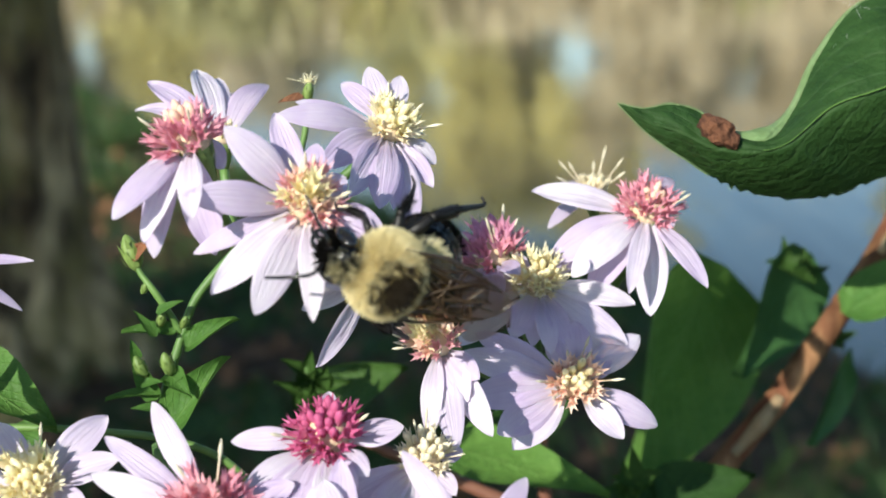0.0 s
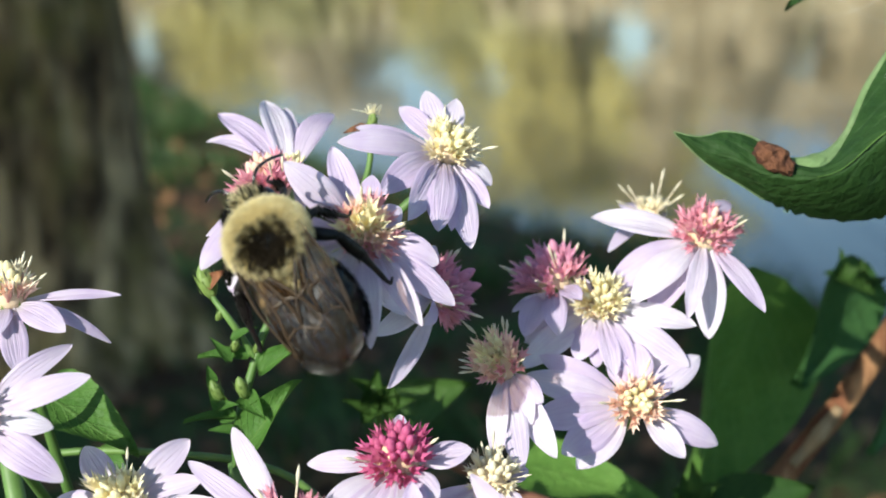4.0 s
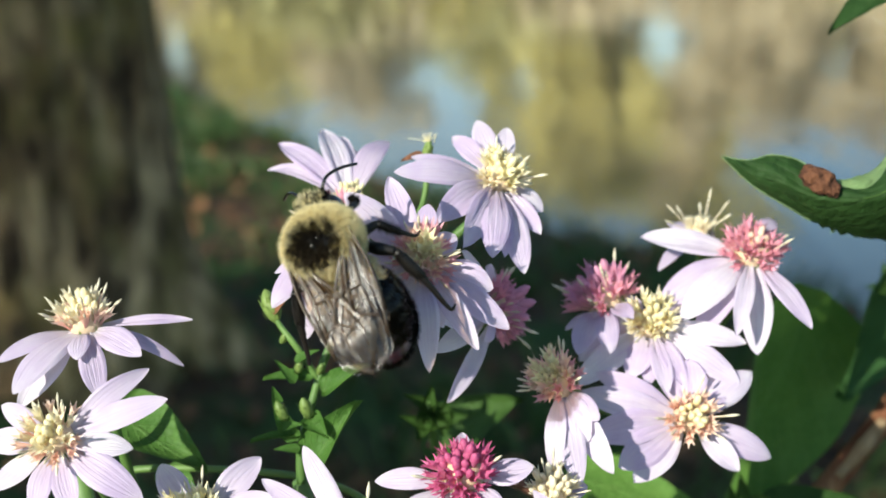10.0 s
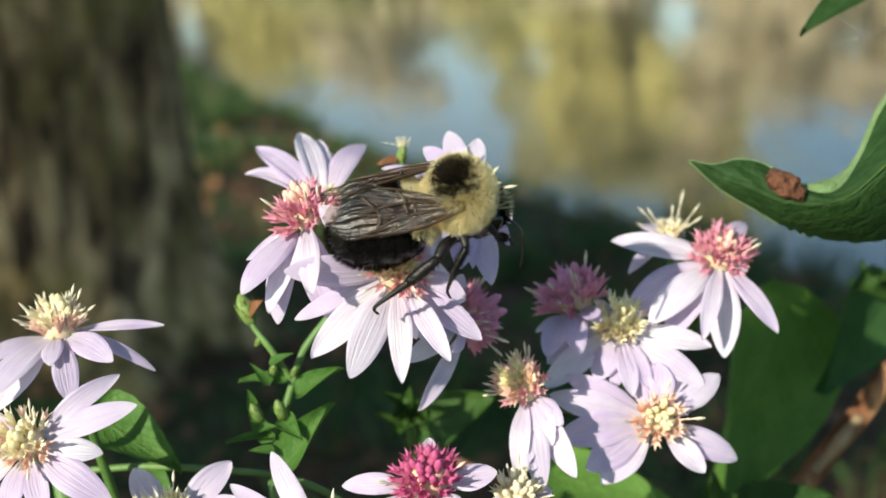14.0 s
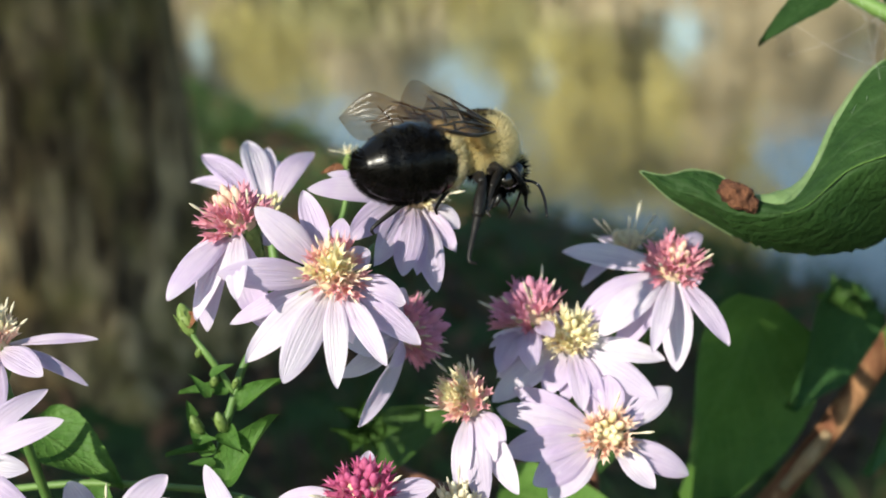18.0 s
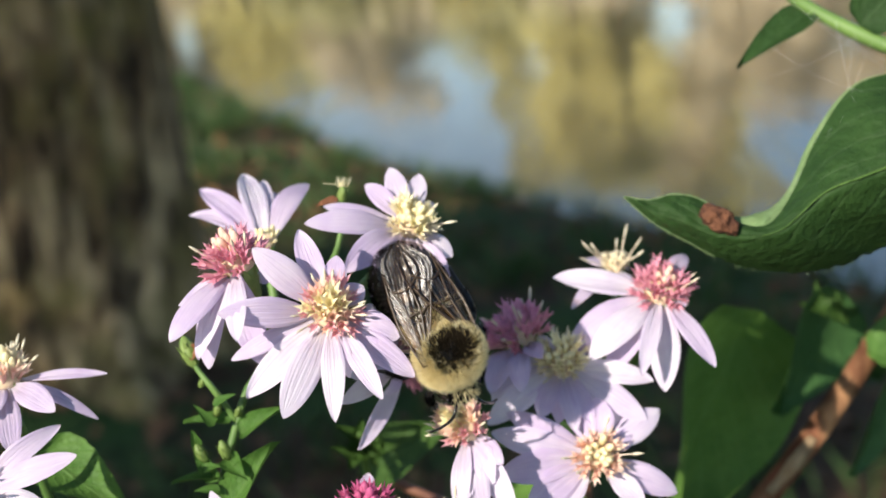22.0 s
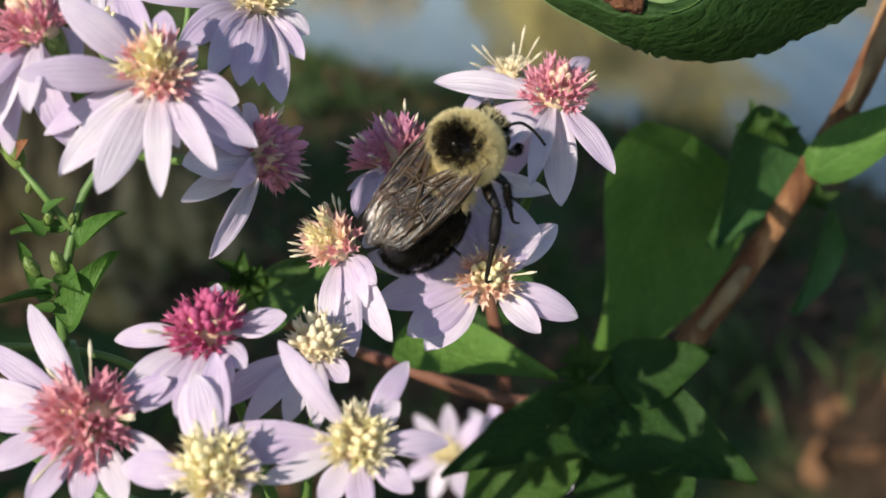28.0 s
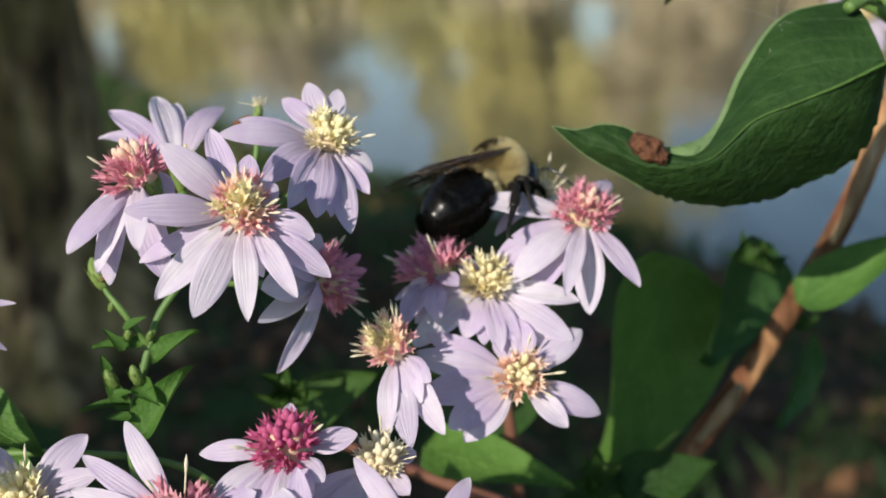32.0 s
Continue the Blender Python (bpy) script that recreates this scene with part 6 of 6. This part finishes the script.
# seconds; sideways and upward nodding in millimetres of nine flower heads on the first two sprays
NOD_ROWS = [
    (0.0, -0.37, 0.36, 0.47, -0.32, 0.40, -0.23, -0.20, -0.09, 0.12, 0.04, -0.09, 0.00, -0.18, -0.11, 0.01, 0.02, -0.00, 0.00),
    (0.5, -0.45, 0.28, 0.52, -0.25, 0.13, -0.09, -0.13, -0.16, 0.00, 0.03, -0.09, -0.01, -0.19, 0.02, 0.08, -0.03, -0.00, 0.01),
    (1.0, -0.25, 0.24, 0.24, -0.18, 0.28, -0.23, -0.15, -0.00, 0.07, 0.02, -0.08, 0.09, -0.21, -0.02, 0.02, -0.07, -0.00, 0.01),
    (1.5, -0.17, 0.18, 0.11, -0.14, 0.26, -0.19, -0.06, 0.06, 0.07, 0.02, -0.13, 0.07, -0.10, -0.06, 0.01, -0.01, -0.01, 0.02),
    (2.0, -0.15, 0.22, 0.06, -0.11, 0.27, -0.26, -0.06, 0.00, 0.07, 0.01, 0.02, 0.01, -0.17, -0.09, 0.03, 0.02, -0.01, 0.03),
    (2.5, -0.13, 0.15, -0.01, -0.10, 0.26, -0.12, -0.02, -0.02, 0.10, -0.02, 0.03, 0.04, -0.20, -0.04, 0.06, -0.02, -0.02, 0.05),
    (3.0, -0.26, -0.20, -0.05, -0.09, 0.32, 0.07, 0.04, 0.01, 0.09, -0.03, 0.02, 0.02, -0.16, -0.03, 0.07, -0.02, -0.04, 0.09),
    (3.5, -0.05, -0.27, -0.09, -0.10, 0.19, 0.23, 0.02, -0.07, 0.09, -0.05, 0.02, 0.03, -0.18, -0.05, 0.05, 0.03, -0.02, 0.06),
    (5.5, 0.49, -0.95, -0.27, -0.23, -0.07, 0.16, 0.07, 0.34, -0.00, -0.02, 0.02, 0.00, 0.03, -0.00, -0.02, -0.00, -0.01, 0.08),
    (6.0, 0.43, -0.86, -0.32, -0.11, -0.16, 0.19, 0.06, 0.35, -0.05, 0.07, -0.01, 0.03, 0.03, 0.02, 0.07, -0.10, -0.03, 0.09),
    (6.5, 0.43, -0.91, -0.40, 0.02, -0.18, 0.21, 0.09, 0.38, -0.08, 0.07, -0.03, 0.04, 0.08, 0.00, 0.04, -0.09, -0.01, 0.11),
    (7.0, 0.43, -0.87, -0.41, 0.07, -0.16, 0.18, 0.08, 0.38, -0.05, 0.04, -0.01, 0.04, 0.06, 0.03, 0.05, -0.07, -0.04, 0.13),
    (7.5, 0.33, -0.80, -0.28, -0.07, -0.09, 0.12, 0.10, 0.38, -0.02, 0.00, 0.02, -0.04, 0.03, -0.06, 0.03, 0.04, -0.03, 0.13),
    (8.0, 0.31, -0.84, -0.36, 0.05, -0.11, 0.17, 0.11, 0.39, -0.02, 0.04, 0.04, 0.01, 0.03, 0.01, -0.04, -0.02, 0.03, 0.07),
    (8.5, 0.27, -0.92, -0.29, -0.07, -0.08, 0.16, 0.14, 0.41, -0.03, 0.02, 0.04, -0.03, 0.07, 0.05, -0.03, -0.02, -0.00, 0.08),
    (9.0, 0.26, -0.87, -0.26, -0.17, -0.05, 0.13, 0.09, 0.33, 0.00, 0.00, 0.02, -0.02, 0.03, -0.02, -0.03, 0.04, 0.00, 0.06),
    (9.5, 0.30, -0.86, -0.32, -0.16, -0.06, 0.14, 0.08, 0.31, -0.01, -0.00, 0.02, -0.01, 0.04, -0.02, -0.03, 0.06, 0.01, 0.05),
    (10.0, 0.30, -0.99, -0.39, -0.09, -0.08, 0.18, 0.09, 0.37, -0.02, 0.01, 0.02, -0.01, 0.03, -0.01, -0.05, 0.07, 0.03, 0.02),
    (10.5, 0.24, -0.91, -0.41, -0.01, -0.08, 0.16, 0.12, 0.37, -0.04, 0.01, 0.03, -0.01, 0.05, -0.02, -0.08, 0.11, 0.05, 0.01),
    (11.0, 0.21, -0.50, -0.42, 0.03, -0.10, 0.09, 0.13, 0.29, -0.05, 0.02, -0.00, 0.00, 0.08, -0.01, -0.08, 0.07, 0.04, 0.02),
    (11.5, 0.20, -0.22, -0.36, 0.15, -0.17, 0.02, 0.09, 0.35, -0.05, 0.05, -0.00, 0.03, 0.10, 0.08, -0.07, -0.00, -0.00, 0.01),
    (12.0, 0.20, -0.07, -0.22, -0.09, -0.19, 0.03, 0.05, 0.28, -0.01, 0.01, -0.02, 0.04, 0.05, 0.03, 0.01, -0.01, -0.02, 0.06),
    (12.5, 0.18, 0.04, -0.13, -0.35, -0.24, 0.12, 0.02, 0.28, -0.04, 0.05, -0.06, 0.03, 0.09, 0.04, 0.00, -0.01, -0.03, 0.02),
    (13.0, 0.15, 0.20, -0.30, -0.36, -0.06, 0.10, 0.11, 0.07, -0.05, 0.07, -0.04, -0.01, 0.10, 0.03, -0.03, 0.02, -0.03, -0.01),
    (13.5, 0.16, 0.39, 0.01, -0.38, -0.07, -0.17, 0.09, -0.00, 0.01, 0.04, -0.03, -0.05, 0.08, 0.01, 0.01, 0.06, -0.07, -0.04),
    (14.0, 0.35, 0.27, 0.03, -0.36, -0.21, -0.22, 0.07, -0.01, 0.04, -0.01, -0.06, -0.02, 0.10, -0.01, 0.01, 0.10, -0.06, -0.05),
    (14.5, 0.29, 0.35, 0.12, -0.27, -0.14, -0.34, 0.02, -0.09, 0.02, 0.02, -0.05, 0.02, 0.10, -0.03, 0.03, 0.09, -0.07, -0.08),
    (15.0, 0.26, 0.53, 0.21, -0.16, -0.24, -0.37, 0.03, -0.18, -0.04, 0.05, -0.06, -0.01, 0.11, 0.02, 0.03, 0.06, -0.07, -0.09),
    (15.5, 0.39, 0.48, 0.16, -0.04, -0.20, -0.49, -0.05, -0.24, 0.02, 0.01, -0.14, -0.00, 0.03, -0.04, 0.24, 0.06, -0.12, -0.05),
    (17.5, 0.17, 0.36, 0.11, -0.01, -0.05, -0.12, -0.09, -0.12, -0.03, 0.08, -0.03, 0.01, 0.08, -0.01, 0.21, 0.01, -0.17, -0.08),
    (18.0, 0.08, 0.43, 0.18, -0.02, -0.03, -0.06, -0.13, -0.28, -0.02, 0.04, -0.01, 0.01, 0.03, 0.07, 0.32, -0.03, -0.23, -0.08),
    (18.5, 0.21, 0.36, 0.10, -0.04, -0.01, -0.04, -0.14, -0.27, 0.01, -0.00, 0.00, 0.02, 0.03, -0.07, 0.24, 0.10, -0.15, -0.10),
    (19.0, 0.24, 0.21, -0.02, -0.14, -0.01, -0.02, -0.01, -0.15, -0.03, 0.00, 0.02, 0.04, 0.08, -0.11, 0.19, 0.16, -0.07, -0.21),
    (19.5, 0.25, 0.22, 0.02, -0.09, -0.00, -0.01, -0.03, -0.04, 0.01, -0.01, 0.00, 0.06, 0.11, -0.08, 0.17, 0.12, -0.12, -0.16),
    (20.0, 0.23, 0.32, 0.10, -0.11, 0.00, -0.00, -0.08, -0.12, 0.01, 0.04, -0.01, 0.10, 0.11, -0.07, 0.17, 0.02, -0.12, -0.13),
    (20.5, 0.20, 0.29, 0.10, -0.11, 0.01, 0.00, -0.10, -0.13, -0.00, 0.05, -0.01, 0.05, 0.11, -0.05, 0.13, 0.03, -0.12, -0.15),
    (21.0, 0.21, 0.30, 0.05, -0.19, 0.01, 0.00, -0.11, -0.12, 0.03, 0.03, 0.00, 0.02, 0.06, -0.08, 0.13, 0.09, -0.14, -0.17),
    (21.5, 0.20, 0.30, 0.04, -0.15, 0.02, 0.01, -0.11, -0.14, -0.01, 0.02, 0.01, -0.01, 0.16, -0.08, 0.04, 0.18, -0.12, -0.21),
    (22.0, -0.02, 0.27, 0.10, -0.09, 0.04, 0.02, -0.05, -0.12, 0.05, -0.03, 0.02, -0.04, 0.00, -0.08, 0.13, 0.18, -0.06, -0.12),
    (22.5, -0.24, 0.24, 0.08, 0.00, 0.45, -0.60, 0.01, -0.14, 0.09, -0.11, 0.03, -0.08, -0.08, -0.05, 0.18, 0.22, -0.04, -0.06),
    (23.0, -0.40, 0.28, 0.01, 0.08, 0.95, -1.20, 0.09, -0.24, -0.01, -0.01, 0.06, -0.16, -0.03, 0.04, 0.06, 0.13, -0.02, -0.04),
    (23.5, -0.32, 0.31, 0.07, 0.01, 1.35, -1.79, 0.00, -0.23, -0.04, -0.00, 0.03, -0.08, 0.00, 0.05, 0.07, 0.08, -0.01, -0.02),
    (24.0, -0.16, 0.28, 0.12, -0.07, 1.77, -1.70, -0.07, -0.20, -0.05, 0.01, 0.02, -0.03, 0.03, 0.04, 0.07, 0.04, -0.00, -0.01),
    (24.5, 0.02, 0.27, 0.30, -0.39, 1.34, -2.75, -0.07, -0.12, 0.03, -0.07, -0.07, -0.03, -0.11, -0.03, 0.17, 0.10, 0.00, -0.01),
    (25.0, 0.09, 0.24, 0.66, -0.44, 1.66, -3.74, -0.11, -0.16, -0.10, 0.05, -0.17, -0.04, -0.11, -0.07, 0.18, -0.02, 0.01, -0.01),
    (25.5, -0.25, 0.24, 0.31, 0.17, 0.23, -1.13, -0.00, -0.14, -0.17, 0.02, -0.12, -0.18, 0.04, -0.03, 0.05, 0.00, 0.01, -0.01),
    (26.0, -0.43, 0.33, 0.35, 0.72, -0.29, -0.64, 0.07, -0.21, -0.13, -0.09, -0.11, -0.39, 0.08, 0.07, -0.00, -0.04, 0.03, -0.01),
    (26.5, -0.28, 0.53, 0.32, 0.53, -0.38, -0.35, 0.07, -0.22, -0.14, -0.17, -0.06, -0.25, 0.17, 0.07, -0.05, -0.09, 0.05, -0.02),
    (28.5, -0.45, 0.35, 0.27, 0.46, 0.03, 0.06, -0.13, -0.19, -0.05, -0.00, 0.05, -0.03, 0.07, -0.13, -0.36, -0.22, 0.21, -0.07),
    (29.0, -0.47, 0.24, 0.25, 0.23, 0.14, 0.18, -0.16, -0.19, -0.09, 0.06, 0.10, 0.02, 0.06, 0.04, -0.38, -0.36, 0.21, -0.03),
    (29.5, -0.50, 0.20, 0.19, 0.32, 0.06, 0.26, -0.07, -0.18, 0.10, -0.28, 0.18, 0.07, -0.18, 0.01, -0.25, -0.14, 0.20, 0.20),
    (30.0, -0.54, 0.19, 0.14, 0.38, 0.13, 0.14, 0.00, -0.15, 0.24, -0.33, 0.16, 0.10, -0.19, 0.05, -0.26, -0.11, 0.17, 0.25),
    (30.5, -0.54, 0.19, 0.09, 0.39, 0.17, 0.16, 0.00, -0.15, 0.06, 0.01, 0.10, 0.02, -0.03, 0.15, -0.39, -0.17, 0.19, 0.02),
    (31.0, -0.62, 0.21, 0.11, 0.48, 0.13, 0.19, 0.05, -0.18, 0.16, -0.09, 0.16, 0.14, -0.20, 0.15, -0.36, -0.20, 0.23, 0.17),
    (31.5, -0.66, 0.22, 0.05, 0.52, 0.13, 0.18, 0.09, -0.17, -0.05, 0.17, 0.13, 0.15, -0.05, 0.27, -0.45, -0.28, 0.31, 0.02),
    (32.0, -0.52, 0.15, -0.00, 0.56, 0.08, 0.22, 0.04, -0.13, 0.01, 0.08, 0.12, 0.24, -0.17, 0.21, -0.40, -0.20, 0.30, 0.12),
]


def bee_pose(x, y, z, hr, ht, hu, dr, dt, du):
    fwd = Vector((hr, -ht, hu)).normalized()
    back = Vector((dr, -dt, du))
    back = (back - fwd * back.dot(fwd)).normalized()
    m = Matrix((fwd.cross(back), fwd, back)).transposed().to_4x4()
    m.translation = Vector((x, y, z)) * MM
    return VIEW @ m


def motions():
    walk(bee, [(r[0], bee_pose(*r[1:10])) for r in BEE_ROWS])
    walk(abdomen, [(r[0], pose(0, -1.55 * MM, -0.35 * MM, r[10], 0, 0)) for r in BEE_ROWS])
    tucks = [(0, 0), (2.5, 0), (3, 0.6), (5.5, 1), (8, 1), (8.5, 0.2), (9.5, 0.2), (10, 0.7), (10.5, 1), (12, 0.8), (12.5, 0.9), (13, 1), (15.5, 1), (17.5, 0.95), (21, 1), (22, 0.8), (24.5, 0.5), (25, 0.3), (26.5, 0.3), (28.5, 1), (29.5, 1), (32, 0.6)]
    walk(head, [(t, pose(0, (2.45 - 1.3 * k) * MM, (-0.75 - 1.2 * k) * MM, -55 * k, 0, 0)) for t, k in tucks])
    # seconds; lift, spread, roof-like slope and sideways slant of the wings in degrees
    lifts = [(0, 9, -20, 10, 4), (2.5, 9, -18, 10, 4), (3, 12, -14, 10, 3), (6, 16, -15, 8, -4), (7, 17, -15, 8, -4), (8, 16, -15, 8, 4), (9, 12, -14, 10, 10), (10.5, 15, -14, 10, -3), (11, 16, -14, 10, -6), (12, 17, -17, 10, -13), (12.5, 12, -12, 20, -8), (13, 9, -9, 32, 0), (15.5, 9, -9, 32, 0), (17.5, 20, 0, 62, 0), (18, 29, 0, 60, 0), (18.5, 29, 0, 58, 0),
             (20, 29, -2, 48, 0), (21, 20, -3, 38, 0), (21.5, 12, -7, 16, 0), (22, 8, -13, 18, 0), (24, 8, -13, 18, 0), (25, 10, -12, 10, 0), (26.5, 12, -12, 10, 0), (28.5, 7, -12, 10, -6), (29, 2, -9, 10, -5), (29.5, 8, -14, 10, -14), (30, -4, -9, 14, -12), (30.5, -18, -4, 28, -6), (31, -34, 0, 46, 0), (31.5, 10, -6, 12, -16), (32, 12, 4, 12, -8)]
    for wing, s, k in wings:
        root = Vector((s * 1.7, 0.3, 1.0) if k == 0 else (s * 1.65, -0.2, 0.9)) * MM
        walk(wing, [(t, pose(*root, -(lift - 2 * k), s * roof, s * (spread + 4 * k) + skew)) for t, lift, spread, roof, skew in lifts])
    # seconds and side; the hind legs held out while it turns and while it hovers
    raised = {(25, -1): (0, 35, -45), (18, 1): (34, 0, 6), (19, 1): (30, 0, 4), (20, 1): (30, 0, 8)}
    for i, (leg, root, s, name) in enumerate(legs):
        rows = []
        for k in range(33):
            swing = 9 * math.sin(k * 1.9 + i * 2.1) * (0.4 + 0.6 * (math.sin(k * 0.7 + i) > 0))
            turn = (0.5 * swing, 0.4 * swing * s, swing)
            if name == "hindleg":
                turn = raised.get((k, s), turn)
            rows.append((k, pose(*(root * MM), *turn)))
        walk(leg, rows)
    for k, head_of in enumerate((a1, a2, a3, a4, b1, b2, b3, b4, b5)):
        rest = head_of.matrix_basis.copy()
        walk(head_of, [(r[0], Matrix.Translation(VROT @ Vector((r[1 + 2 * k] * MM, 0, r[2 + 2 * k] * MM))) @ rest) for r in NOD_ROWS])
    for k, spray in enumerate((spray_a, spray_b, spray_c, spray_d)):
        home = spray.matrix_world.copy()
        walk(spray, [(r[0], Matrix.Translation(VROT @ Vector((r[1 + 2 * k] * MM, 0, r[2 + 2 * k] * MM))) @ home) for r in SWAY_ROWS])


motions()
